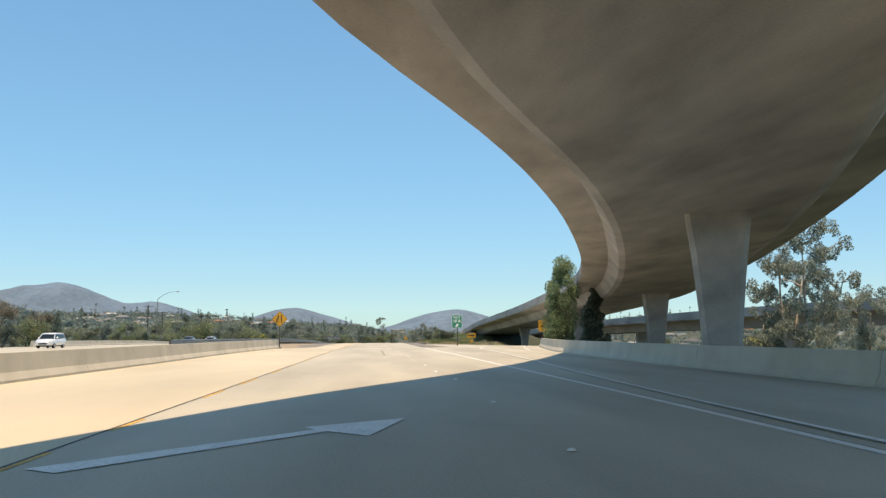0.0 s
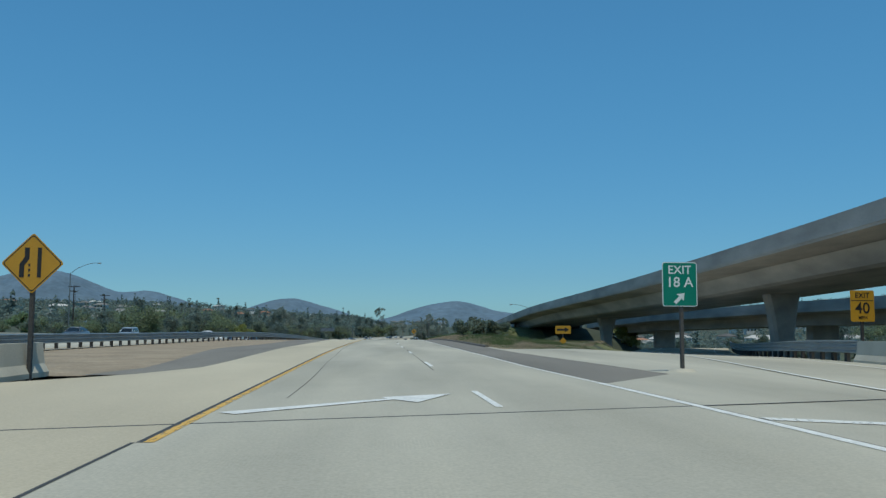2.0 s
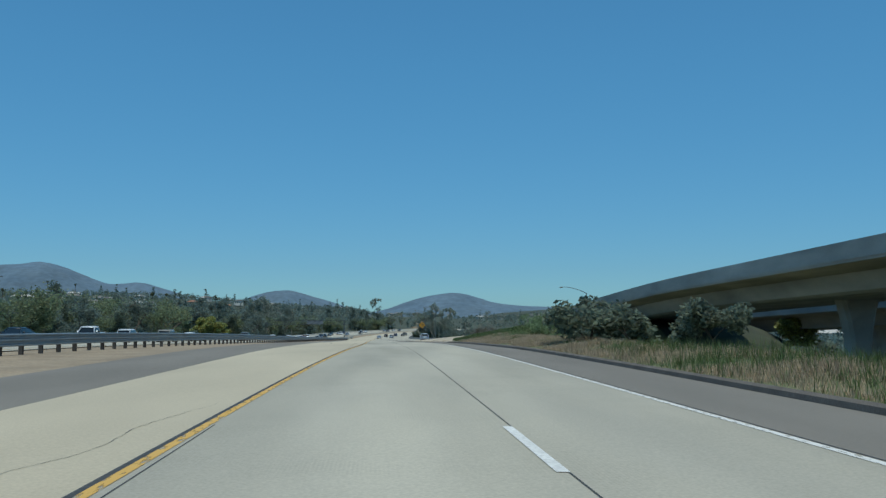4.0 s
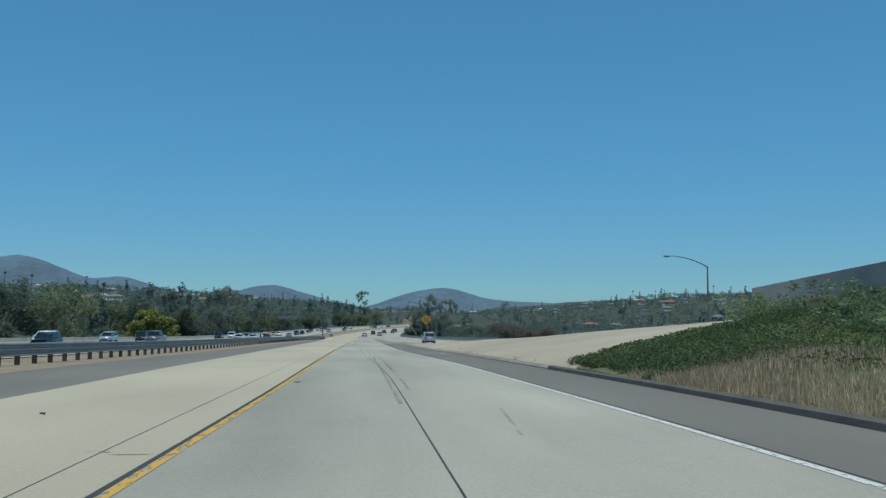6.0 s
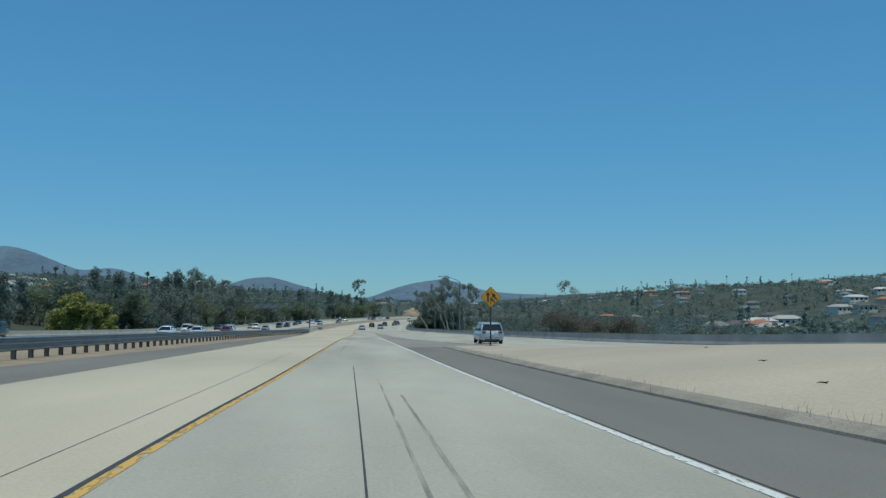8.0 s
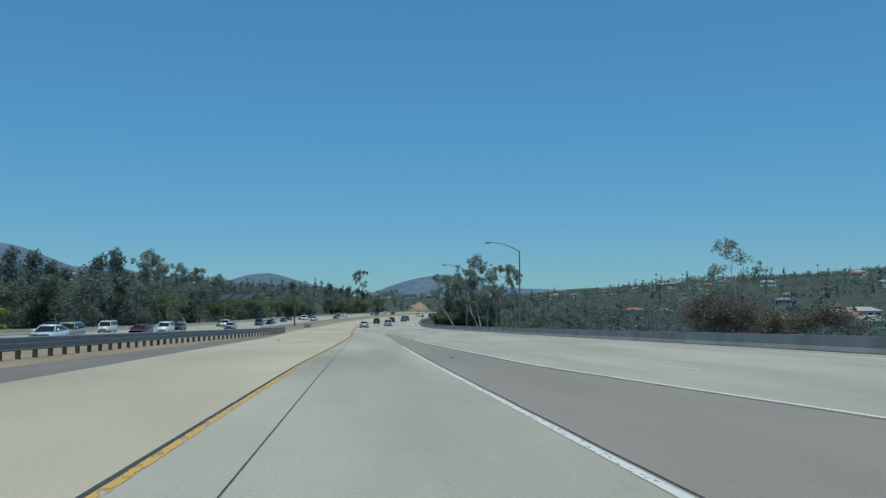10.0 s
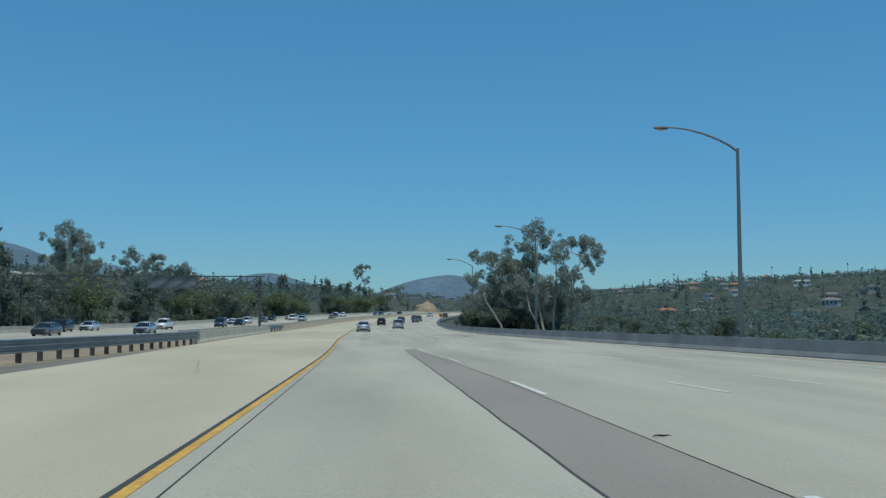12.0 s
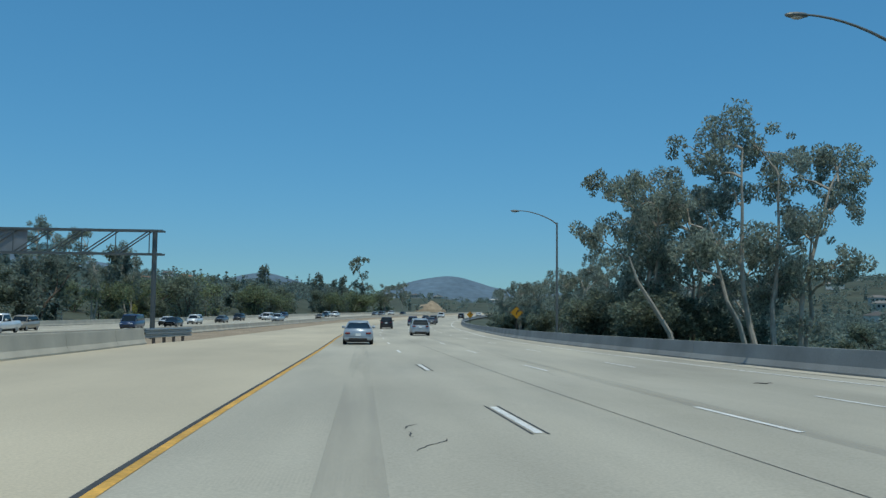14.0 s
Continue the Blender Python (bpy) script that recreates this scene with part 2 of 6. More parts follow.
BLACK_PAINT = material("black_contrast_paint", (0.06, 0.06, 0.058), 0.8, grain=0.3, grain_scale=14)


# ---- lie of the land ----
ROAD_Y = [-40, 0, 96, 130, 170, 192, 224, 256, 300, 336, 368, 400, 432, 448, 500, 560, 640, 760, 1000]
ROAD_Z = [0.05, 0.0, 0.0, -0.13, -0.34, -0.70, -1.40, -2.22, -3.22, -4.04, -4.8, -5.57, -6.26, -6.56, -7.45, -8.3, -8.75, -8.85, -8.6]


def smooth_at(xs, ys, x):
    """Cubic through the knots, level beyond the ends."""
    if x <= xs[0]:
        return ys[0]
    if x >= xs[-1]:
        return ys[-1]
    k = max(i for i in range(len(xs) - 1) if xs[i] <= x)
    def slope(i):
        if i == 0 or i == len(xs) - 1:
            j = 0 if i == 0 else len(xs) - 2
            return (ys[j + 1] - ys[j]) / (xs[j + 1] - xs[j])
        return (ys[i + 1] - ys[i - 1]) / (xs[i + 1] - xs[i - 1])
    h = xs[k + 1] - xs[k]
    u = (x - xs[k]) / h
    return ((2 * u**3 - 3 * u**2 + 1) * ys[k] + (u**3 - 2 * u**2 + u) * h * slope(k)
            + (3 * u**2 - 2 * u**3) * ys[k + 1] + (u**3 - u**2) * h * slope(k + 1))


def bend(y):
    """How far the far road has turned to the right."""
    return 0.0 if y < 520 else (y - 520) ** 2 / 2000


def road_z(x, y):
    return smooth_at(ROAD_Y, ROAD_Z, y)


def part(name, bm, mat, parent=None, label=""):
    me = bpy.data.meshes.new(name)
    bm.to_mesh(me)
    bm.free()
    if mat is not None:
        me.materials.append(mat)
    ob = new(name, me)
    ob.parent = parent
    if label:
        ob["label"] = label
    return ob


def strip(name, mat, left, right, y0, y1, lift=0.0, step=4.0, zf=None, thick=0.0, cols=1, parent=None):
    """A band along the road between the lines left(y) and right(y)."""
    zf = zf or road_z
    bm = bmesh.new()
    n = max(1, int(math.ceil((y1 - y0) / step)))
    rows = []
    for i in range(n + 1):
        y = y0 + (y1 - y0) * i / n
        a, b = left(y), right(y)
        row = []
        for j in range(cols + 1):
            x = a + (b - a) * j / cols
            row.append(bm.verts.new((x + bend(y), y, zf(x, y) + lift)))
        rows.append(row)
    for r, q in zip(rows, rows[1:]):
        for j in range(cols):
            bm.faces.new((r[j], r[j + 1], q[j + 1], q[j]))
    if thick:
        geo = bmesh.ops.extrude_face_region(bm, geom=bm.faces[:])
        for v in [g for g in geo["geom"] if isinstance(g, bmesh.types.BMVert)]:
            v.co.z += thick
    bmesh.ops.recalc_face_normals(bm, faces=bm.faces)
    ob = part(name, bm, mat, parent)
    if not thick and ob.data.polygons[0].normal.z < 0:
        ob.data.flip_normals()
    return ob


def sweep(name, mat, section, line, parent=None, closed=True, label=""):
    """Pushes a section, a loop of (across, up), along a line of points; across is to the right of the way."""
    bm = bmesh.new()
    rings = []
    for i, p in enumerate(line):
        p = Vector(p)
        d = (Vector(line[min(i + 1, len(line) - 1)]) - Vector(line[max(i - 1, 0)])).normalized()
        side = Vector((d.y, -d.x, 0)).normalized()
        sec = section(i) if callable(section) else section
        rings.append([bm.verts.new(p + side * a + Vector((0, 0, u))) for a, u in sec])
    k = len(rings[0])
    for r, q in zip(rings, rings[1:]):
        for j in range(k if closed else k - 1):
            bm.faces.new((r[j], r[(j + 1) % k], q[(j + 1) % k], q[j]))
    if closed:
        bm.faces.new(rings[0])
        bm.faces.new(rings[-1][::-1])
    bmesh.ops.recalc_face_normals(bm, faces=bm.faces)
    return part(name, bm, mat, parent, label)


def lerp(xs, ys):
    return lambda y: smooth_at(xs, ys, y)


def const(v):
    return lambda y: v

# ---- lines of the roadway ----
YELLOW = lerp([-40, 40, 56, 89, 118, 150, 185, 197, 215, 265, 281, 345, 355, 375, 393, 410, 425, 440, 457, 475, 500, 1000], [-3.62, -3.85, -3.9, -3.98, -4.02, -3.68, -2.75, -2.6, -2.55, -2.95, -2.82, -2.68, -2.56, -2.22, -2.0, -1.86, -1.77, -1.92, -2.16, -2.1, -2.0, -2.0])
RAMP_R = lerp([-40, 10, 26, 42, 51, 60, 68, 77, 85, 92, 105, 120, 138, 183, 200, 216, 228, 240, 250, 262, 272, 287, 307, 345, 363, 393, 412, 431], [5.6, 5.4, 5.2, 4.88, 4.75, 4.5, 4.28, 4.05, 3.82, 3.55, 3.47, 3.48, 3.5, 3.75, 3.97, 3.8, 3.66, 3.36, 3.04, 2.64, 2.44, 2.25, 2.15, 1.87, 1.87, 2.03, 2.15, 2.15])
LANE_R = lerp([-40, 60, 78, 92, 107, 125, 200, 230], [0.75, 0.75, 0.7, 0.47, 0.32, 0.25, 0.5, 0.7])
BARRIER_L = lerp([-40, 40, 60, 88], [-10.3, -10.4, -10.6, -10.0])
SHOULDER_L = lerp([-40, 40, 60, 84, 89, 93, 107, 122, 146, 210, 226, 262, 290, 338, 375, 400, 420, 440, 477, 488, 500, 514, 1000], [-10.3, -10.4, -10.6, -10.1, -7.3, -6.8, -7.05, -7.4, -7.2, -7.4, -7.8, -8.6, -8.6, -8.8, -9.6, -10.1, -10.4, -11.2, -11.8, -11.9, -12.1, -11.2, -11.0])
VERGE = lerp([88, 98, 119, 133, 221, 300, 420, 464], [1.4, 2.3, 3.9, 3.4, 4.4, 3.5, 2.2, 1.5])
RAIL_L = lerp([88, 138, 180, 240, 300, 360, 389, 402, 430, 447], [-20.8, -19.2, -16.2, -14.8, -14.6, -14.6, -14.4, -13.8, -12.2, -11.5])
ASPHALT_R = lerp([88, 110, 127, 150, 187, 208, 222, 235, 250, 258, 268, 280, 293, 312], [6.9, 5.85, 6.0, 6.2, 6.3, 6.55, 6.4, 6.25, 6.1, 5.75, 5.2, 4.9, 4.75, 4.7])
MAIN_L = lerp([228, 243, 258, 268, 280, 300, 315, 335, 348, 357, 382, 409, 433], [22.4, 21.8, 17.3, 14.4, 12.1, 10.0, 8.6, 6.3, 4.9, 4.6, 3.75, 3.62, 2.85])
MAIN_R = lerp([200, 243, 283, 300, 335, 367, 395, 429, 448, 471, 485, 505, 520, 560, 1000], [35, 35, 31.5, 27.0, 21.0, 19.8, 19.4, 17.9, 16.5, 14.1, 13.4, 12.9, 13.2, 14.5, 14.5])
MAIN_Z = lerp([228, 243, 258, 268, 280, 300, 318, 335, 350], [1.2, 0.3, -0.7, -1.4, -1.95, -2.95, -3.6, -4.02, -4.36])


def main_z(x, y):
    """Height of the main carriageway, which comes down beside the ramp."""
    if y > 350:
        return road_z(x, y)
    if y > 335:
        u = (y - 335) / 15
        return MAIN_Z(y) * (1 - u) + road_z(x, y) * u
    return MAIN_Z(y)


def step01(a, b, v):
    u = min(1.0, max(0.0, (v - a) / (b - a)))
    return u * u * (3 - 2 * u)


EXIT_R = lerp([-40, 40, 56, 66, 97, 125, 150, 170], [12.0, 11.6, 12.2, 12.8, 17.6, 25.0, 34.0, 42.0])
EXIT_L = lerp([88, 110, 114, 118, 124, 132, 150, 170], [6.85, 5.85, 6.2, 8.5, 12.5, 17.0, 24.0, 32.0])
GORE_NOSE = lerp([112, 116, 118, 124], [9.6, 9.0, 8.4, 6.1])


def bank_z(x, y):
    """The grassy bank that climbs from the ramp to the end of the bridge."""
    up = 2.3 * step01(150, 232, y) * step01(7, 21, x) + 0.35 * step01(130, 150, y) * step01(7, 10, x)
    z = road_z(x, y) + up - 1.6 * step01(24, 34, x) - 0.5 * (1 - step01(110, 150, y)) * step01(8, 20, x)
    z -= 3.2 * step01(10.5, 17, x) * step01(140, 165, y) * (1 - step01(203, 226, y))
    u = step01(206, 221, y)
    return z * (1 - u) + slab_z(x, y) * u


def tip_z(x, y):
    """The bank, run down to the exit lane along its tip."""
    if y > 165:
        return bank_z(x, y)
    u = step01(EXIT_L(y) - 3.2, EXIT_L(y) - 0.3, x) * (1 - step01(155, 165, y))
    return bank_z(x, y) * (1 - u) + (exit_z(x, y) - 0.02) * u


def exit_z(x, y):
    return road_z(x, y) - 0.9 * step01(85, 150, y) * step01(8, 24, x)


def slab_z(x, y):
    a, b = ASPHALT_R(y), MAIN_L(y)
    u = min(1.0, max(0.0, (x - a) / max(0.5, b - a)))
    return road_z(x, y) + (MAIN_Z(y) - road_z(x, y)) * u ** 0.8


def land_z(x, y):
    """The open land on both sides, a little under the paved bands."""
    yc = min(1000, max(-40, y))
    zc = smooth_at(ROAD_Y, ROAD_Z, yc)
    xb = x - bend(min(y, 900))
    low = zc - 0.3
    if xb < -54:
        d = -xb - 54
        low += 0.2 * step01(0, 20, d) + (9 * step01(12, 80, d) + 20 * step01(60, 380, d)) * step01(120, 330, y) + 5 * noise.noise((x / 130, y / 130, 1.0)) * step01(40, 200, d)
    if xb > 5:
        if y < 131:
            edge = EXIT_R(y) + 1.5
            low = exit_z(x, y) - 0.05 - 5.0 * step01(edge, edge + 9, x)
        elif y < 225:
            low = bank_z(x, y) - 0.01 * (x > 7) - 0.3 * (x <= 7)
            if y < 172 and x > EXIT_L(y) - 2:
                low = min(low, exit_z(x, y) - 0.05)
            low -= 4.0 * step01(36, 48, x)
        elif y < 350:
            edge = MAIN_R(y) + 2
            inner = slab_z(x, y) if x < MAIN_L(y) else main_z(x, y)
            low = inner - 0.12 - 5.5 * step01(edge, edge + 14, x)
        else:
            edge = MAIN_R(y) + 2.5
            low = zc - 0.35 - 4.5 * step01(edge, edge + 16, xb)
        d = xb - 60
        low += 30 * step01(70, 430, d) + 30 * step01(380, 950, d) + 10 * step01(900, 1600, d) + 6 * noise.noise((x / 160, y / 160, 4.0)) * step01(80, 300, d)
    low += 13 * step01(1000, 1450, y)
    return low


# ---- ground ----
def build_ground():
    xs = [-4500, -3000, -2000, -1400, -1000, -800, -650, -520, -420, -340, -280, -230, -190, -160, -135, -115, -98, -84, -72, -62, -56]
    xs += list(range(-52, 4, 8)) + [5, 6, 7, 8] + [8 + 1.5 * k for k in range(1, 30)] + [56, 62, 70, 80, 95, 112, 132, 158, 190, 230, 280, 340, 420, 520, 650, 800, 1000, 1300, 1700, 2300, 3200, 4500]
    ys = [-1500, -900, -500, -300, -180, -110, -70, -40] + list(range(-32, 620, 5)) + list(range(630, 1100, 25)) + [1130, 1200, 1300, 1420, 1560, 1750, 2000, 2400, 3000, 3800, 4600]
    verts = [(x + bend(min(y, 900)), y, land_z(x + bend(min(y, 900)), y)) for y in ys for x in xs]
    w = len(xs)
    faces = [(j * w + i, j * w + i + 1, (j + 1) * w + i + 1, (j + 1) * w + i) for j in range(len(ys) - 1) for i in range(w - 1)]
    me = bpy.data.meshes.new("ground")
    me.from_pydata(verts, [], faces)
    me.materials.append(LAND)
    me.shade_smooth()
    tagged(new("ground", me), "dry green and tan land beside the freeway", "ground", kind="structure")


build_ground()


def paved(name, mat, left, right, y0, y1, label, lift=0.0, zf=None, cols=1, step=4.0):
    ob = strip(name, mat, left, right, y0, y1, lift, step, zf, cols=cols)
    return tagged(ob, label, "road", kind="structure")


# concrete lanes, with the long joints left open between them
paved("road_lane_1", CONCRETE, YELLOW, LANE_R, -40, 260, "grey concrete freeway lane with worn wheel paths")
paved("road_lane_2", CONCRETE, LANE_R, lambda y: RAMP_R(y) + 0.12, -40, 260, "grey concrete freeway lane with worn wheel paths")
paved("road_lane_3", CONCRETE, YELLOW, lambda y: RAMP_R(y) + 0.12, 260, 432, "grey concrete ramp lane")
paved("road_shoulder_1", SHOULDER, SHOULDER_L, YELLOW, -40, 940, "pale tan concrete shoulder beside the yellow line")
paved("road_shoulder_2", ASPHALT, lambda y: max(SHOULDER_L(y) - VERGE(y), RAIL_L(y) + 0.8), SHOULDER_L, 88, 440, "dark asphalt strip along the concrete shoulder", -0.02)
paved("road_shoulder_3", ASPHALT, lambda y: RAMP_R(y) + 0.13, ASPHALT_R, 83, 312, "dark asphalt shoulder beside the white edge line", -0.015)
paved("road_gore", ASPHALT_TAN, lambda y: RAMP_R(y) + 0.12, MAIN_L, 312, 432, "brown asphalt gore between the ramp and the main lanes", -0.01)
paved("main_carriageway", CONCRETE, MAIN_L, MAIN_R, 232, 432, "grey concrete main freeway lanes", 0.0, main_z, cols=4)
paved("main_carriageway_2", CONCRETE, YELLOW, MAIN_R, 432, 940, "grey concrete freeway lanes curving away", 0.0, cols=4)
paved("opposite_carriageway", CONCRETE, const(-46), const(-19.5), -40, 940, "pale concrete carriageway of the opposite traffic", 0.0, cols=3)
paved("median_strip", DIRT, const(-19.5), SHOULDER_L, 88, 940, "bare dirt and gravel median beside the guardrail", -0.05)
paved("median_strip_2", DIRT, const(-19.5), lambda y: BARRIER_L(y) - 0.3, -40, 88, "bare dirt behind the concrete barrier", -0.06)
paved("paved_slope", SLAB, lambda y: ASPHALT_R(y) + 0.15, lambda y: MAIN_L(y) - 0.02, 221, 313, "sandy tan paved slope between ramp and bridge end", 0.01, slab_z, cols=8, step=3.0)
paved("exit_lane", CONCRETE, lambda y: RAMP_R(y) + 0.13 if y < 88 else EXIT_L(y), EXIT_R, -40, 168, "pale concrete exit lane swinging away", -0.008, exit_z, cols=5)
paved("kerb_strip", BARRIER, lambda y: ASPHALT_R(y) + 0.02, lambda y: ASPHALT_R(y) + 0.55, 136, 224, "low asphalt dike along the shoulder", -0.03)
paved("gore_nose", CONCRETE, ASPHALT_R, GORE_NOSE, 111, 124, "pale concrete tip between the ramp and the exit lane", -0.004, step=2.0)
for y0, y1 in ((124, 224), (224, 315)):
    ob = sweep("kerb", KERB if y0 < 200 else KERB_PALE, [(0, -0.1), (0.04, 0.09), (0.14, 0.14), (0.26, 0.12), (0.38, -0.1)] if y0 < 200 else [(0, -0.05), (0.02, 0.03), (0.2, 0.1), (0.4, 0.12), (0.6, -0.1)], [(ASPHALT_R(y), y, road_z(0, y)) for y in range(y0, y1 + 1, 4)])
    tagged(ob, "low dark asphalt kerb at the shoulder's edge", "kerb", kind="structure")

paved("grass_bank", BANK, lambda y: max(ASPHALT_R(y) + 0.35, GORE_NOSE(y) if y < 124 else 6.8 + (y - 223) / 0.55), lambda y: min(27.0, EXIT_L(y) - 0.2) if y < 160 else 27.0, 118, 232.9, "rough green and straw-coloured grass bank", 0.02, tip_z, cols=14, step=3.0)

# ---- painted lines ----
strip("wall_gutter", BARRIER, lambda y: MAIN_R(y) - 0.75, MAIN_R, 243, 560, 0.012, 4.0, main_z)
tagged(bpy.data.objects["wall_gutter"], "pale concrete gutter along the freeway wall", "gutter", kind="structure")
lines = tagged(new("road_markings"), "white and yellow lane lines painted on the concrete", "road marking", kind="structure")


def line(name, mat, mid, width, y0, y1, lift=0.006, zf=None, step=4.0):
    return strip(name, mat, lambda y: mid(y) - width / 2, lambda y: mid(y) + width / 2, y0, y1, lift, step, zf, parent=lines)


line("yellow_line", WORN_YELLOW, lambda y: YELLOW(y) + 0.15, 0.12, 74, 384)
line("yellow_line", YELLOW_PAINT, lambda y: YELLOW(y) + 0.16, 0.13, 384, 900)
line("contrast_line", BLACK_PAINT, lambda y: YELLOW(y) + 0.05, 0.075, 74, 900, 0.004)
y = -20
while y < 70:
    line("yellow_line", YELLOW_PAINT, lambda y: YELLOW(y) + 0.05, 0.07, y, y + random.uniform(1.0, 3.5), 0.006)
    y += random.uniform(4, 7)
line("joint", BLACK_PAINT, lambda y: YELLOW(y) - 0.02, 0.05, -40, 74, 0.004)
line("joint", BLACK_PAINT, lerp([85, 89, 95.5, 105, 113, 125, 160], [-2.9, -2.97, -3.13, -3.25, -3.42, -3.55, -3.6]), 0.018, 80, 140, 0.004)
line("joint", BLACK_PAINT, lerp([90, 107, 125, 160, 201, 222, 250, 268, 300], [0.35, 0.32, 0.3, 0.4, 0.4, 0.32, -0.38, -0.6, -1.0]), 0.022, 90, 285, 0.004)
line("joint", BLACK_PAINT, lambda y: -3.2 - 0.008 * (y - 200), 0.012, 180, 300, 0.004)
line("joint", BLACK_PAINT, lerp([330, 345, 397, 425, 445], [-1.6, -1.6, -1.52, -1.5, -1.75]), 0.022, 300, 442, 0.004)
line("white_edge_line", WHITE_PAINT, lambda y: RAMP_R(y), 0.17, -40, 84)
line("white_edge_line", WORN_WHITE, lambda y: RAMP_R(y), 0.12, 84, 372)
line("joint", BLACK_PAINT, lambda y: RAMP_R(y) + 0.1, 0.018, -40, 84, 0.008)
# bars across the gore where the exit lane parts
for y, reach in ((59.6, 2.6), (75.0, 3.2)):
    bm = bmesh.new()
    x0 = RAMP_R(y) + 0.15
    vs = [bm.verts.new((x0 + a * reach, y + 1.0 + b - 1.6 * a, 0.013)) for a, b in ((0, 0), (1, 0), (1, 0.34), (0, 0.42))]
    bm.faces.new(vs)
    part("gore_bar", bm, WORN_WHITE, lines)
line("joint", BLACK_PAINT, lambda y: RAMP_R(y) + 0.12 + 0.012 * math.sin(y * 2.1) * math.sin(y * 0.7), 0.035, 88, 430, 0.005, step=1.5)
line("white_edge_line", WHITE_PAINT, lambda y: lerp([-40, 12, 28, 40, 50, 60, 70, 80, 97, 130, 168], [5.6, 5.95, 6.5, 7.2, 7.65, 8.15, 8.5, 9.0, 12.0, 19.2, 33])(y), 0.13, -40, 168, 0.02, exit_z)
line("white_edge_line", WHITE_PAINT, lambda y: EXIT_R(y) - 1.6, 0.1, 66, 168, 0.02, exit_z)
line("white_edge_line", WHITE_PAINT, lambda y: MAIN_L(y) + 0.12, 0.14, 236, 386, 0.008, main_z)
for y in (387.2, 401.8):
    line("lane_dash", WHITE_PAINT, lambda q: MAIN_L(q) + 0.12, 0.13, y, y + 4, 0.008, main_z)
line("white_edge_line", WHITE_PAINT, lambda y: MAIN_R(y) - 1.9, 0.13, 236, 900, 0.008, main_z)
LANE_1 = lerp([416, 432, 447, 461, 475, 500, 1000], [3.7, 3.2, 2.83, 2.48, 2.15, 1.9, 1.9])
LANE_2 = lerp([240, 300, 340, 391, 417, 440, 460, 476, 500, 1000], [25, 13.5, 9.2, 8.0, 7.2, 6.6, 6.05, 5.68, 5.4, 5.4])
LANE_3 = lerp([240, 300, 340, 391, 419, 440, 462, 473, 500, 1000], [29, 17.5, 12.6, 11.2, 10.5, 9.95, 9.42, 9.15, 8.9, 8.9])
LANE_4 = lerp([240, 300, 340, 390, 417, 440, 460, 473, 500, 1000], [32, 21, 16, 14.2, 12.8, 11.4, 10.3, 9.6, 9.6, 11.0])
for lane, y0, y1, width in ((LANE_R, 78.1, 150, 0.13), (LANE_1, 416.3, 900, 0.12), (LANE_2, 257.0, 900, 0.11), (LANE_3, 259.2, 900, 0.11), (LANE_4, 330, 425, 0.1)):
    y = y0
    while y < y1:
        line("lane_dash", WHITE_PAINT, lane, width, y, y + 3.5, 0.008, main_z if y > 232 and lane is not LANE_R else None)
        if lane is LANE_1 and y < 480:
            for s in (-0.11, 0.11):
                line("dash_groove", BLACK_PAINT, lambda q: lane(q) + s, 0.04, y - 0.1, y + 3.7, 0.004)
        y += 14.48
for x in (-23.5, -27.2, -30.9, -34.6, -38.3, -42):
    y = 60.0 + (x * 7) % 14
    while y < 800:
        line("lane_dash", WHITE_PAINT, const(x), 0.14, y, y + 3.6, 0.008)
        y += 14.6
line("white_edge_line", WHITE_PAINT, const(-44.5), 0.14, -40, 900, 0.008)
line("yellow_line", YELLOW_PAINT, const(-20.6), 0.14, -40, 900, 0.008)
# the expansion joint at the end of the ramp's bridge
bm = bmesh.new()
vs = [bm.verts.new((x, 75.2 + 0.3 * (x + 5.9) + dy, 0.012)) for x, dy in ((-9.9, 0), (12.6, 0), (12.6, 0.1), (-9.9, 0.1))]
bm.faces.new(vs)
part("expansion_joint", bm, BLACK_PAINT, lines)


# tyre and oil marks, joints, cracks and patches on the slabs
MARKS = ((0.28, 0.16, 208, 243, 0.09, RUBBER), (0.66, 0.5, 212, 243, 0.09, RUBBER), (0.05, -0.15, 244, 278, 0.05, RUBBER), (0.36, 0.2, 240, 273, 0.06, RUBBER), (0.7, 0.67, 252, 255.5, 0.1, RUBBER), (1.6, 1.95, 203, 207, 0.06, RUBBER), (0.12, -0.03, 54, 70, 0.28, OIL), (0.12, -0.03, 54, 70, 0.12, RUBBER),
         (0.1, 0.15, 440, 500, 0.65, OIL), (6.2, 6.0, 455, 520, 0.5, OIL))
for x0, x1, y0, y1, w, mat in MARKS:
    line("tyre_mark", mat, lambda q: x0 + (x1 - x0) * (q - y0) / (y1 - y0), w, y0, y1, 0.0022, main_z if x0 > 3 and y0 > 240 else None)
line("joint", BLACK_PAINT, lerp([436, 450, 460, 470, 480, 520], [4.8, 4.6, 4.3, 4.1, 3.95, 3.6]), 0.016, 436, 520, 0.004)

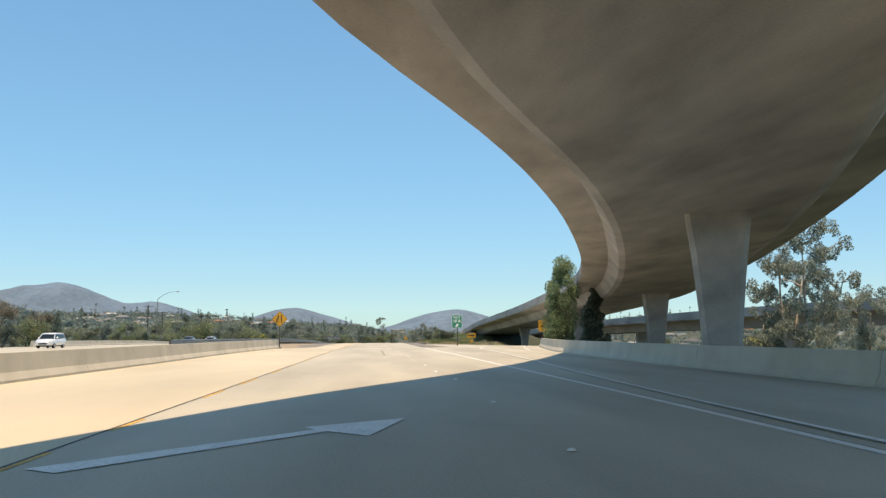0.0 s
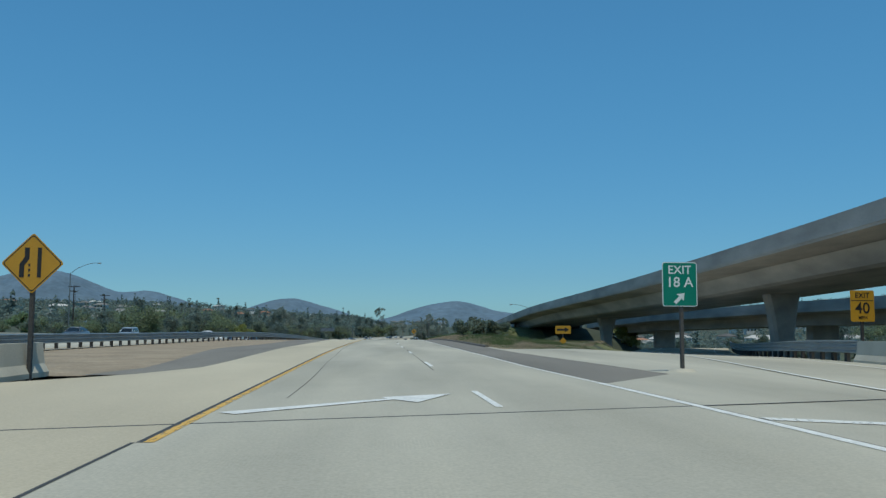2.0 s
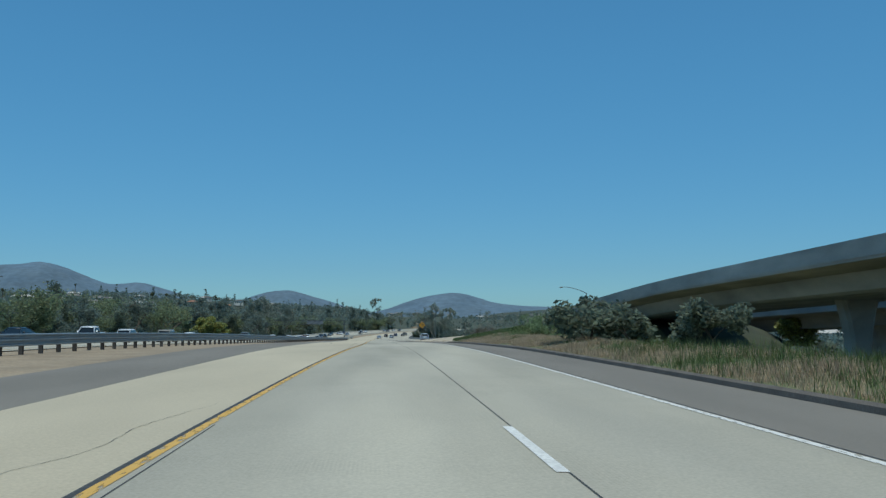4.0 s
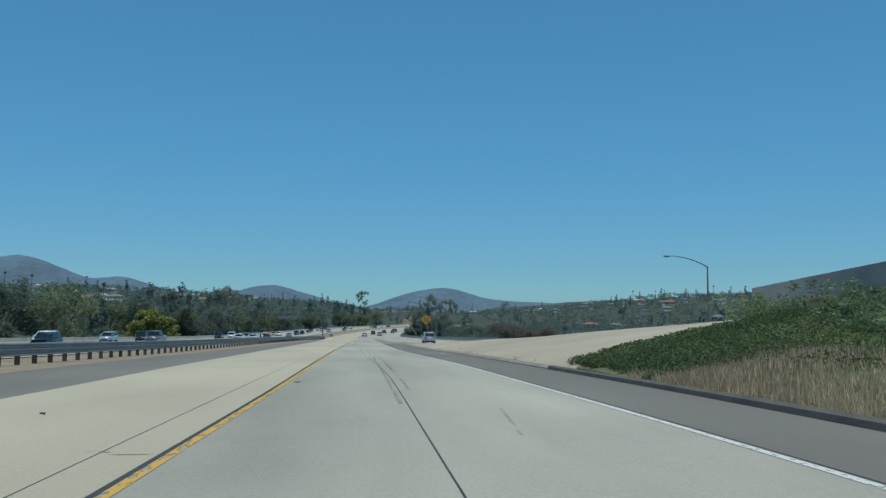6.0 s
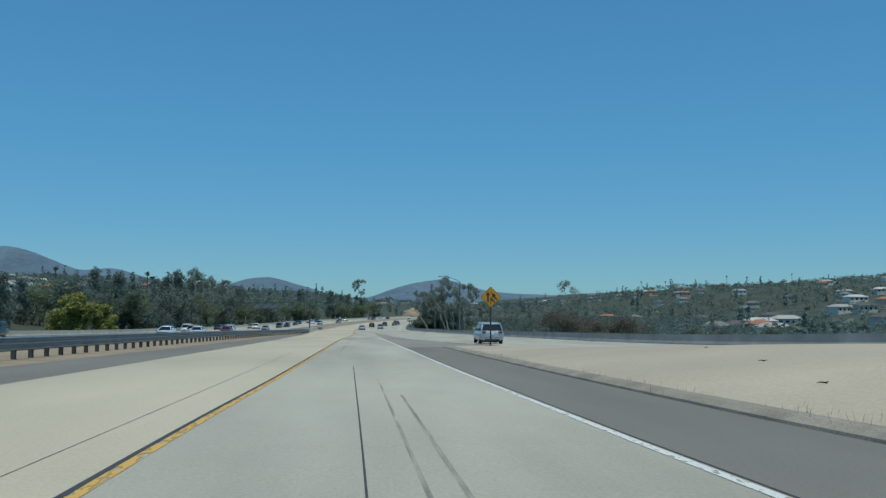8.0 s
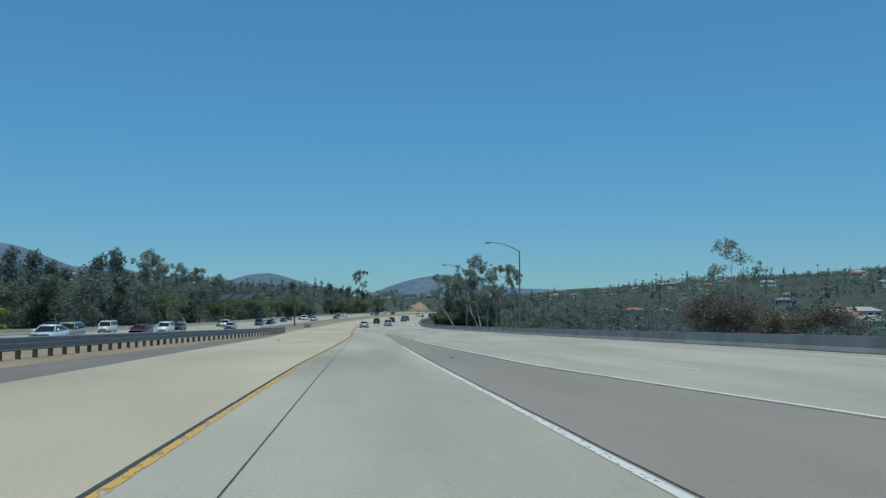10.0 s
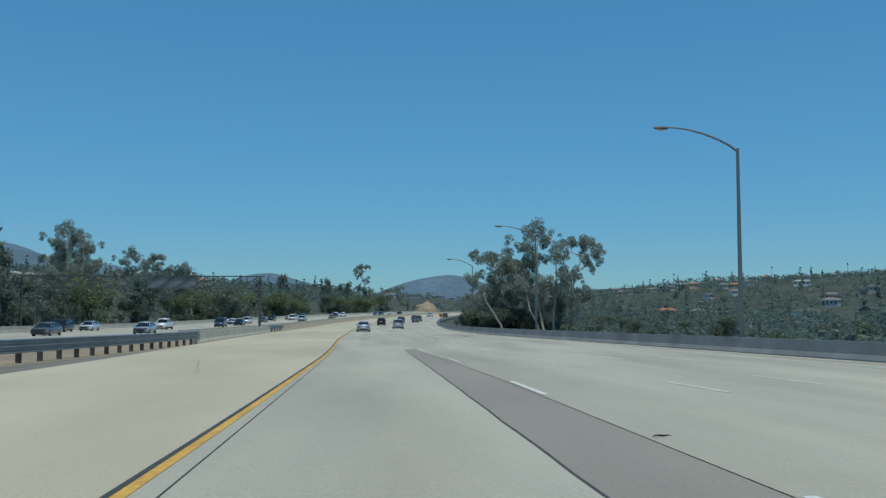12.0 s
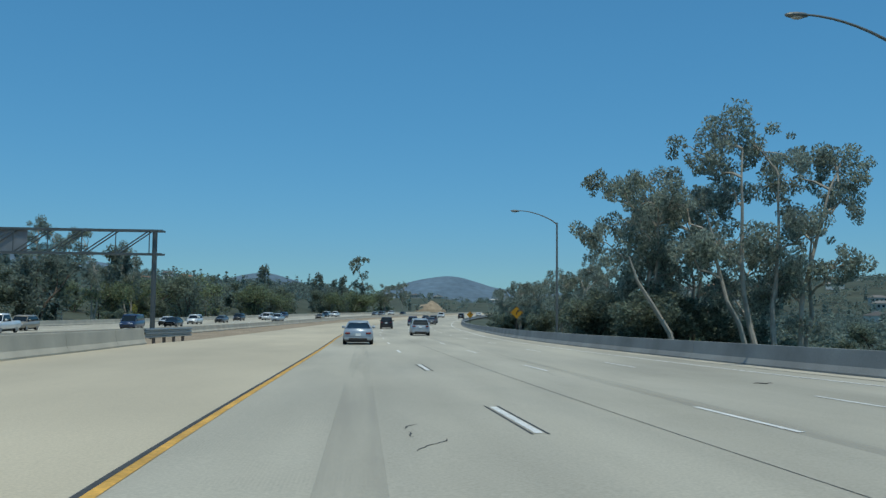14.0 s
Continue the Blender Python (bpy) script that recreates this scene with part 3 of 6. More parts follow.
def crack(x, y, way, length, seed, width=0.02):
    """A wandering crack that opens and closes."""
    rnd = random.Random(seed)
    bm = bmesh.new()
    p, a = Vector((x, y)), radians(way)
    last = None
    n = max(4, int(length / 0.12))
    for k in range(n + 1):
        w = width * (0.4 + rnd.random()) * (1 - abs(2 * k / n - 1) ** 4)
        side = Vector((-math.sin(a), math.cos(a))) * w / 2
        pair = [bm.verts.new((q.x, q.y, road_z(q.x, q.y) + 0.005)) for q in (p - side, p + side)]
        if last:
            bm.faces.new((last[0], pair[0], pair[1], last[1]))
        last = pair
        a += rnd.gauss(0, 0.3 if length < 3 else 0.12)
        a += (radians(way) - a) * 0.3
        p = p + Vector((math.cos(a), math.sin(a))) * 0.12
    part("crack", bm, BLACK_PAINT, lines)


for k, (x, y, way, length) in enumerate(((0.82, 458.2, 84, 1.2), (0.86, 459.4, 100, 0.6), (0.78, 460.2, 80, 0.8), (-3.1, 201.6, 10, 0.5), (-3.5, 201.9, -20, 0.5), (-6.3, 372, 95, 9), (1.2, 120, 88, 6), (-5.2, 130, 85, 14), (5.6, 470, 92, 8), (-4.9, 410, 95, 14))):
    crack(x, y, way, length, k, 0.025 if length < 3 else 0.009)


def road_arrow(x, y, turn, size):
    """A painted lane-drop arrow: a long tapering stem and a barbed head."""
    outline = [(-0.16, 0), (0.16, 0), (0.1, 2.6), (0.62, 2.5), (0.0, 3.9), (-0.3, 2.75), (-0.08, 2.65)]
    bm = bmesh.new()
    vs = [bm.verts.new(pose(x, y, road_z(x, y) + 0.011, 0, 0, turn) @ Vector((a * size, b * size, 0))) for a, b in outline]
    bm.faces.new(vs)
    part("lane_drop_arrow", bm, WHITE_PAINT, lines)


road_arrow(-3.5, 77.2, -45, 1.32)
road_arrow(-3.3, 8.8, -36.8, 1.57)


def raised_dots():
    """Round raised pavement markers, and the reflectors between them."""
    bm = bmesh.new()
    bmesh.ops.create_cone(bm, cap_ends=True, segments=10, radius1=0.06, radius2=0.03, depth=0.025)
    me = bpy.data.meshes.new("raised_marker")
    bm.to_mesh(me)
    me.materials.append(WHITE_PAINT)
    bm.free()
    for lane, ys in ((const(2.1), [9.7, 16.6, 25.1]), (lerp([30, 36, 44, 52, 58, 66], [1.86, 1.79, 1.55, 1.52, 1.22, 1.17]), [30.3, 36.4, 44.2, 50.3, 52.8, 58.0, 63.6, 65.7])):
        for y in ys:
            ob = new("raised_marker", me)
            ob.location = (lane(y), y, 0.02)
            ob.parent = lines


raised_dots()

# ---- barriers ----
PROFILE = [(-0.30, -0.05), (0.30, -0.05), (0.30, 0.08), (0.18, 0.3), (0.11, 0.86), (-0.11, 0.86), (-0.18, 0.3), (-0.30, 0.08)]


def barrier(name, xf, y0, y1, zf, label, height=1.0, piece=12.0, mat=None):
    """A concrete barrier cast in lengths, with an open joint between each."""
    top = tagged(new(name), label, "barrier", kind="structure")
    y = y0
    while y < y1 - 0.5:
        end = min(y + piece, y1)
        n = max(2, int((end - y) / 3))
        pts = [(xf(q) + bend(q), q, zf(xf(q), q)) for q in [y + (end - 0.025 - y) * i / n for i in range(n + 1)]]
        sweep("barrier_length", mat or BARRIER, [(a, u * height) for a, u in PROFILE], pts, top)
        y = end
    return top


barrier("barrier_left", lambda y: BARRIER_L(y) - 0.3, -40, 88, road_z, "long concrete median barrier with dirty foot", 0.98)
barrier("barrier_exit", lambda y: EXIT_R(y) + 0.3, -40, 98, exit_z, "concrete barrier along the exit lane", 0.98)
barrier("barrier_main", lambda y: MAIN_R(y) + 0.3, 243, 560, main_z, "shade-darkened concrete wall along the freeway's edge", 0.86, 15, WALL_SHADED)
barrier("barrier_main_2", lambda y: MAIN_R(y) + 0.3, 560, 900, main_z, "shade-darkened concrete wall on the far curve", 0.8, 20, WALL_SHADED)
barrier("barrier_median", lambda y: SHOULDER_L(y) - 0.3, 446, 500, road_z, "concrete median barrier with a cracked joint", 0.98, 8)
barrier("barrier_opposite_near", const(-17.6), 470, 930, road_z, "low concrete barrier beside the opposite lanes", 0.8, 20)
barrier("barrier_opposite", const(-46.6), 120, 930, road_z, "low concrete barrier behind the opposite lanes", 0.9, 20)


# ---- guardrails ----
def guardrail(name, xf, y0, y1, zf, label, face=1, pitch=1.9):
    """Corrugated steel rail on block-outs and short posts; the posts stand one by one."""
    top = tagged(new(name), label, "guardrail", kind="structure")
    wave = [(0.05, 0.33), (0.12, 0.36), (0.12, 0.4), (0.0, 0.46), (0.0, 0.52), (0.12, 0.58), (0.12, 0.63), (0.0, 0.69), (0.0, 0.75), (0.12, 0.81), (0.12, 0.85), (0.04, 0.88)]
    loop = [(face * a, u) for a, u in wave] + [(face * (a - 0.02), u) for a, u in wave[::-1]]
    y = y0
    while y < y1 - 0.5:
        end = min(y + 7.6, y1)
        n = 3
        pts = [(xf(q) + bend(q), q, zf(xf(q), q)) for q in [y + (end - y) * i / n for i in range(n + 1)]]
        sweep("rail", STEEL, loop, pts, top)
        y = end
    bm = bmesh.new()
    bmesh.ops.create_cube(bm, size=1.0, matrix=Matrix.Translation((0, 0, 0.36)) @ Matrix.Diagonal((0.16, 0.2, 0.92, 1)))
    bmesh.ops.create_cube(bm, size=1.0, matrix=Matrix.Translation((face * 0.09, 0, 0.65)) @ Matrix.Diagonal((0.14, 0.16, 0.4, 1)))
    me = bpy.data.meshes.new("post")
    bm.to_mesh(me)
    bm.free()
    me.materials.append(POST_WOOD)
    y = y0 + 0.3
    while y < y1:
        ob = new("post", me)
        ob.location = (xf(y) + bend(y) - face * 0.18, y, zf(xf(y), y))
        ob.parent = top
        y += pitch
    return top


guardrail("guardrail_left", RAIL_L, 88, 447, road_z, "galvanised guardrail on dark wooden posts in the median")
guardrail("guardrail_median_end", lambda y: -12.3 + (y - 500) * 0.1, 500, 509, road_z, "short length of guardrail at the barrier's end")
guardrail("guardrail_exit", lambda y: EXIT_R(y) + 0.3, 98, 165, exit_z, "galvanised guardrail along the exit lane", -1)


# ---- flyover ----
EDGE_Y = [-40, -18, -1, 8, 15.8, 19.8, 25.8, 33.4, 44.6, 62.7, 75, 88, 105, 130, 160, 200, 240]
EDGE_X = [-20, -12, -6.6, -3.9, -1.4, 0.2, 2.8, 5.7, 9.4, 14.5, 17.4, 19.9, 21.5, 22.3, 22.8, 22.7, 21.7]
TOP_Z = lerp([-40, 15, 35, 53, 70, 85, 100, 115, 130, 145, 180, 200, 214, 227, 240], [8.8, 8.65, 8.6, 8.3, 7.9, 7.5, 7.15, 6.75, 6.3, 5.9, 5.07, 4.5, 3.8, 3.0, 2.15])
EDGE = lerp(EDGE_Y, EDGE_X)
WIDE = 13.4


def edge_line(y0, y1, step=3.0):
    n = int((y1 - y0) / step)
    return [Vector((EDGE(y), y, TOP_Z(y))) for y in [y0 + (y1 - y0) * i / n for i in range(n + 1)]]


def deck_mid(y, off=WIDE / 2):
    d = Vector((EDGE(y + 1) - EDGE(y - 1), 2.0, 0)).normalized()
    return Vector((EDGE(y) + d.y * off, y - d.x * off, TOP_Z(y)))


flyover = tagged(new("flyover"), "curving grey concrete box-girder flyover on flared piers", "bridge", kind="structure")
W = WIDE
# parapets of both edges, the deck slab with its overhangs, and the box below
sweep("parapet", BRIDGE, [(0.0, 0.0), (0.22, 0.0), (0.34, -0.82), (0.0, -0.82)], edge_line(-40, 240), flyover)
sweep("parapet", BRIDGE, [(W - 0.22, 0.0), (W, 0.0), (W, -0.82), (W - 0.34, -0.82)], edge_line(-40, 240), flyover)
sweep("deck_slab", BRIDGE, [(0.03, -0.825), (W - 0.03, -0.825), (W - 0.03, -1.12), (W - 2.2, -1.38), (2.2, -1.38), (0.03, -1.12)], edge_line(-40, 240), flyover)
sweep("box_girder", BRIDGE, [(2.0, -1.385), (W - 2.0, -1.385), (W - 2.7, -2.35), (W - 3.1, -2.5), (3.1, -2.5), (2.7, -2.35)], edge_line(-40, 232), flyover)
sweep("drip_edge", BRIDGE, [(-0.03, -0.8), (0.0, -0.8), (0.0, -0.98), (-0.03, -0.98)], edge_line(-40, 240), flyover)


def pier(y, foot_z):
    """A flared single column: wide under the girder, narrower towards the ground, with chamfered corners."""
    mid = deck_mid(y, WIDE / 2 + 0.5)
    d = Vector((EDGE(y + 1) - EDGE(y - 1), 2.0, 0)).normalized()
    turn = math.degrees(math.atan2(-d.x, d.y))
    top = mid.z - 2.48
    bm = bmesh.new()
    rings = []
    for k in range(13):
        u = k / 12
        z = foot_z + (top - foot_z) * u
        half = 0.7 + 0.6 * max(0.0, (u - 0.38) / 0.62) ** 1.7
        thick, c = 0.65, 0.2
        shape = [(-half + c, -thick), (half - c, -thick), (half, -thick + c), (half, thick - c), (half - c, thick), (-half + c, thick), (-half, thick - c), (-half, -thick + c)]
        rings.append([bm.verts.new((a, b, z)) for a, b in shape])
    for r, q in zip(rings, rings[1:]):
        for j in range(8):
            bm.faces.new((r[j], r[(j + 1) % 8], q[(j + 1) % 8], q[j]))
    bm.faces.new(rings[0][::-1])
    bm.faces.new(rings[-1])
    bmesh.ops.recalc_face_normals(bm, faces=bm.faces)
    ob = part("pier", bm, BRIDGE, flyover)
    ob.matrix_world = pose(mid.x, mid.y, 0, 0, 0, turn)


for y, z in ((36.5, -5.5), (83.5, -6.0), (129, -3.5), (183, -2.5)):
    pier(y, z)
# the abutment with its return wall
a, b = deck_mid(226, 0.6), deck_mid(226, WIDE - 0.6)
bm = bmesh.new()
for x0, x1, y0, y1, z1 in ((a.x, b.x, 226.5, 228.5, 1.75), (a.x - 0.25, a.x + 0.15, 219.5, 240, 1.7), (b.x - 0.15, b.x + 0.25, 219.5, 240, 1.7)):
    bmesh.ops.create_cube(bm, size=1, matrix=Matrix.Translation(((x0 + x1) / 2, (y0 + y1) / 2, (z1 - 4.5) / 2)) @ Matrix.Diagonal((x1 - x0, y1 - y0, z1 + 4.5, 1)))
bmesh.ops.bevel(bm, geom=bm.edges[:], offset=0.04, segments=1, affect="EDGES")
part("abutment", bm, BRIDGE, flyover)

# the road behind, on a second low bridge
second = tagged(new("far_bridge"), "low straight concrete bridge behind the flyover", "bridge", kind="structure")
pts = [Vector((x, y, z)) for x, y, z in ((56, 20, 4.9), (50, 80, 4.7), (46.5, 120, 4.5), (44, 160, 4.1), (41.5, 200, 3.4), (39, 232, 2.2))]
sweep("parapet", BRIDGE, [(0, 0), (0.3, 0), (0.3, -0.85), (0, -0.85)], pts, second)
sweep("deck_slab", BRIDGE, [(0, -0.855), (10, -0.855), (10, -1.2), (8.4, -1.5), (8.2, -2.6), (1.8, -2.6), (1.6, -1.5), (0, -1.2)], pts, second)
for x, y in ((56, 60), (52.5, 110), (49, 160), (45.5, 205)):
    bm = bmesh.new()
    bmesh.ops.create_cube(bm, size=1, matrix=Matrix.Translation((x, y, -1.6)) @ Matrix.Diagonal((3.4, 1.3, 7.4, 1)))
    bmesh.ops.bevel(bm, geom=bm.edges[:], offset=0.2, segments=1, affect="EDGES")
    part("pier", bm, BRIDGE, second)


# ---- signs ----
def plate(outline, thick, at, name, mat, parent, label="", rounded=0.0):
    """A flat plate that faces -y, from an outline of (x, z)."""
    bm = bmesh.new()
    front = [bm.verts.new((a, at, u)) for a, u in outline]
    f = bm.faces.new(front)
    geo = bmesh.ops.extrude_face_region(bm, geom=[f])
    for v in [g for g in geo["geom"] if isinstance(g, bmesh.types.BMVert)]:
        v.co.y += thick
    bmesh.ops.recalc_face_normals(bm, faces=bm.faces)
    return part(name, bm, mat, parent, label)


def box_outline(w, h, cx=0.0, cz=0.0, r=0.05):
    pts = []
    for sx, sz, a0 in ((1, 1, 0), (-1, 1, 90), (-1, -1, 180), (1, -1, 270)):
        for k in range(4):
            a = radians(a0 + 30 * k)
            pts.append((cx + sx * (w / 2 - r) + r * math.cos(a), cz + sz * (h / 2 - r) + r * math.sin(a)))
    return pts


def diamond(s, r=0.06):
    return [(a * math.cos(radians(45)) - u * math.sin(radians(45)), a * math.sin(radians(45)) + u * math.cos(radians(45))) for a, u in box_outline(s, s, r=r)]


def lettering(text, size, at, x, z, mat, parent):
    curve = bpy.data.curves.new("text", "FONT")
    curve.body, curve.size, curve.align_x, curve.align_y = text, size, "CENTER", "CENTER"
    curve.offset = size * 0.012
    tmp = bpy.data.objects.new("text", curve)
    scene.collection.objects.link(tmp)
    bpy.context.view_layer.update()
    me = bpy.data.meshes.new_from_object(tmp.evaluated_get(bpy.context.evaluated_depsgraph_get()))
    bpy.data.objects.remove(tmp)
    me.materials.append(mat)
    ob = new("lettering", me)
    ob.parent = parent
    ob.matrix_basis = pose(x, at, z, 90, 0, 0)
    return ob


def sign_post(parent, x, z0, z1, wood=True):
    bm = bmesh.new()
    w = 0.1 if wood else 0.06
    bmesh.ops.create_cube(bm, size=1, matrix=Matrix.Translation((x, 0.09, (z0 + z1) / 2)) @ Matrix.Diagonal((w, w * 1.3, z1 - z0, 1)))
    bmesh.ops.bevel(bm, geom=bm.edges[:], offset=0.01, segments=1, affect="EDGES")
    return part("post", bm, POST_WOOD if wood else STEEL, parent)


def sign(name, x, y, z, label, ground_z):
    top = tagged(new(name), label, "road sign")
    top.location = (x, y, ground_z)
    return top, z - ground_z


BLACK = SIGN_BLACK


def stroke(outline, parent, name, at=-0.006, mat=None):
    return plate(outline, 0.003, at, name, mat or BLACK, parent)


def diamond_sign(x, y, z, gz, label, side):
    top, h = sign("warning_sign", x, y, z, label, gz)
    sign_post(top, 0, -0.4, h + side * 0.62)
    face = plate([(a, u + h) for a, u in diamond(side)], 0.01, 0.0, "panel", SIGN_YELLOW, top, "yellow diamond panel")
    rim = diamond(side - 0.06)
    inner = diamond(side - 0.1)
    bm = bmesh.new()
    o = [bm.verts.new((a, -0.004, u + h)) for a, u in rim]
    i = [bm.verts.new((a, -0.004, u + h)) for a, u in inner]
    n = len(o)
    for k in range(n):
        bm.faces.new((o[k], o[(k + 1) % n], i[(k + 1) % n], i[k]))
    part("border", bm, BLACK, face)
    return top, face, h


def lane_ends_sign():
    s = 1.1
    top, face, h = diamond_sign(-10.06, 86.7, 2.87, road_z(-9.7, 87) - 0.1, "yellow diamond lane-ends sign on a wooden post", s)
    stroke([(0.12, h - 0.36), (0.22, h - 0.36), (0.22, h + 0.4), (0.12, h + 0.4)], face, "lane_bar")
    stroke([(-0.32, h - 0.36), (-0.2, h - 0.36), (-0.2, h - 0.06), (-0.08, h + 0.12), (-0.08, h + 0.4), (-0.2, h + 0.4), (-0.2, h + 0.16), (-0.32, h - 0.02)], face, "bent_lane_bar")
    for k in range(3):
        stroke([(-0.1, h - 0.34 + k * 0.13), (-0.05, h - 0.34 + k * 0.13), (-0.05, h - 0.27 + k * 0.13), (-0.1, h - 0.27 + k * 0.13)], face, "lane_dash")


def merge_sign():
    s = 1.06
    top, face, h = diamond_sign(8.49, 316.4, -0.21, road_z(9, 316) - 0.1, "yellow diamond sign with two merging arrows", s)
    stroke([(-0.26, h - 0.36), (-0.14, h - 0.36), (-0.14, h + 0.12), (-0.04, h + 0.12), (-0.2, h + 0.4), (-0.36, h + 0.12), (-0.26, h + 0.12)], face, "straight_arrow")
    stroke([(0.4, h - 0.2), (0.46, h - 0.12), (0.28, h + 0.06), (0.34, h + 0.14), (0.08, h + 0.32), (0.1, h - 0.02), (0.18, h + 0.0)], face, "joining_arrow")
    stroke([(-0.03, h - 0.5), (0.03, h - 0.5), (0.03, h - 0.22), (0.33, h - 0.42), (0.3, h - 0.34), (0.03, h + 0.0), (-0.03, h + 0.0)], face, "gore_line")
    for k in range(2):
        stroke([(-0.02, h + 0.26 + k * 0.14), (0.03, h + 0.26 + k * 0.14), (0.03, h + 0.34 + k * 0.14), (-0.02, h + 0.34 + k * 0.14)], face, "lane_dash")


def exit_sign():
    x, y, z = 7.65, 89.3, 2.58
    top, h = sign("exit_sign", x, y, z, "green exit sign with white lettering on a post", 0.0)
    sign_post(top, 0.06, -0.3, h + 0.6)
    w, hh = 1.06, 1.32
    panel = plate([(a, u + h) for a, u in box_outline(w, hh, r=0.08)], 0.012, 0.0, "panel", SIGN_WHITE, top, "white-edged green panel")
    plate([(a, u + h) for a, u in box_outline(w - 0.05, hh - 0.05, r=0.06)], 0.003, -0.004, "green_field", SIGN_GREEN, panel)
    lettering("EXIT", 0.35, -0.008, 0, h + 0.42, SIGN_WHITE, panel)
    lettering("18 A", 0.42, -0.008, 0, h + 0.05, SIGN_WHITE, panel)
    arrow = [(-0.05, -0.22), (0.05, -0.22), (0.05, 0.02), (0.15, 0.0), (0.0, 0.2), (-0.15, 0.0), (-0.05, 0.02)]
    c = math.cos(radians(45))
    stroke([((a + u) * c, (u - a) * c + h - 0.4) for a, u in arrow], panel, "arrow", -0.008, SIGN_WHITE)
    bm = bmesh.new()
    bmesh.ops.create_cone(bm, cap_ends=True, segments=14, radius1=0.45, radius2=0.3, depth=0.1, matrix=Matrix.Translation((0.06, 0.09, 0.04)))
    part("footing", bm, BARRIER, top)


def speed_sign():
    x, y, z = 18.15, 97.8, 2.18
    gz = land_z(x, y)
    top, h = sign("speed_sign", x, y, z, "yellow exit speed sign on a wooden post", gz)
    sign_post(top, 0, -0.3, h + 0.5)
    panel = plate([(a, u + h) for a, u in box_outline(1.0, 1.26, r=0.06)], 0.012, 0.0, "panel", SIGN_YELLOW, top)
    stroke(box_outline(0.94, 0.03, 0, h + 0.22, 0.01), panel, "divider")
    lettering("EXIT", 0.3, -0.008, 0, h + 0.42, BLACK, panel)
    lettering("40", 0.62, -0.008, 0, h - 0.1, BLACK, panel)
    lettering("MPH", 0.19, -0.008, 0, h - 0.47, BLACK, panel)


def arrow_sign():
    x, y, z = 13.87, 135.4, 1.06
    gz = land_z(x, y)
    top, h = sign("arrow_sign", x, y, z, "yellow one-direction arrow sign over a small diamond marker", gz)
    sign_post(top, 0, -0.3, h + 0.25)
    panel = plate([(a, u + h) for a, u in box_outline(1.3, 0.66, r=0.05)], 0.012, 0.0, "panel", SIGN_YELLOW, top)
    stroke([(-0.5, h - 0.09), (0.15, h - 0.09), (0.15, h - 0.22), (0.52, h), (0.15, h + 0.22), (0.15, h + 0.09), (-0.5, h + 0.09)], panel, "arrow")
    marker = plate([(a, u + h - 0.92) for a, u in diamond(0.42, 0.03)], 0.012, 0.0, "marker", SIGN_YELLOW, top, "small plain yellow diamond")


def curve_sign(x, y, z, side):
    top, face, h = diamond_sign(x, y, z, land_z(x, y), "yellow diamond warning sign behind the wall on the far curve", side)
    stroke([(-0.08, h - 0.3), (0.04, h - 0.3), (0.04, h - 0.02), (0.2, h + 0.12), (0.28, h + 0.04), (0.3, h + 0.34), (0.02, h + 0.3), (0.1, h + 0.22), (-0.08, h + 0.04)], face, "bent_arrow")


curve_sign(20.9, 564.6, -5.85, 1.2)
curve_sign(18.7, 598.0, -6.5, 0.85)
lane_ends_sign()
merge_sign()
exit_sign()
speed_sign()
arrow_sign()


# ---- street lamps ----
def tube(bm, pts, radii, sides=8):
    rings = []
    for i, p in enumerate(pts):
        p = Vector(p)
        d = (Vector(pts[min(i + 1, len(pts) - 1)]) - Vector(pts[max(i - 1, 0)])).normalized()
        a = d.cross(Vector((0.3, 1, 0.1))).normalized()
        b = d.cross(a)
        rings.append([bm.verts.new(p + (a * math.cos(t) + b * math.sin(t)) * radii[i]) for t in [2 * math.pi * k / sides for k in range(sides)]])
    for r, q in zip(rings, rings[1:]):
        for j in range(sides):
            bm.faces.new((r[j], r[(j + 1) % sides], q[(j + 1) % sides], q[j]))
    bm.faces.new(rings[0])
    bm.faces.new(rings[-1][::-1])


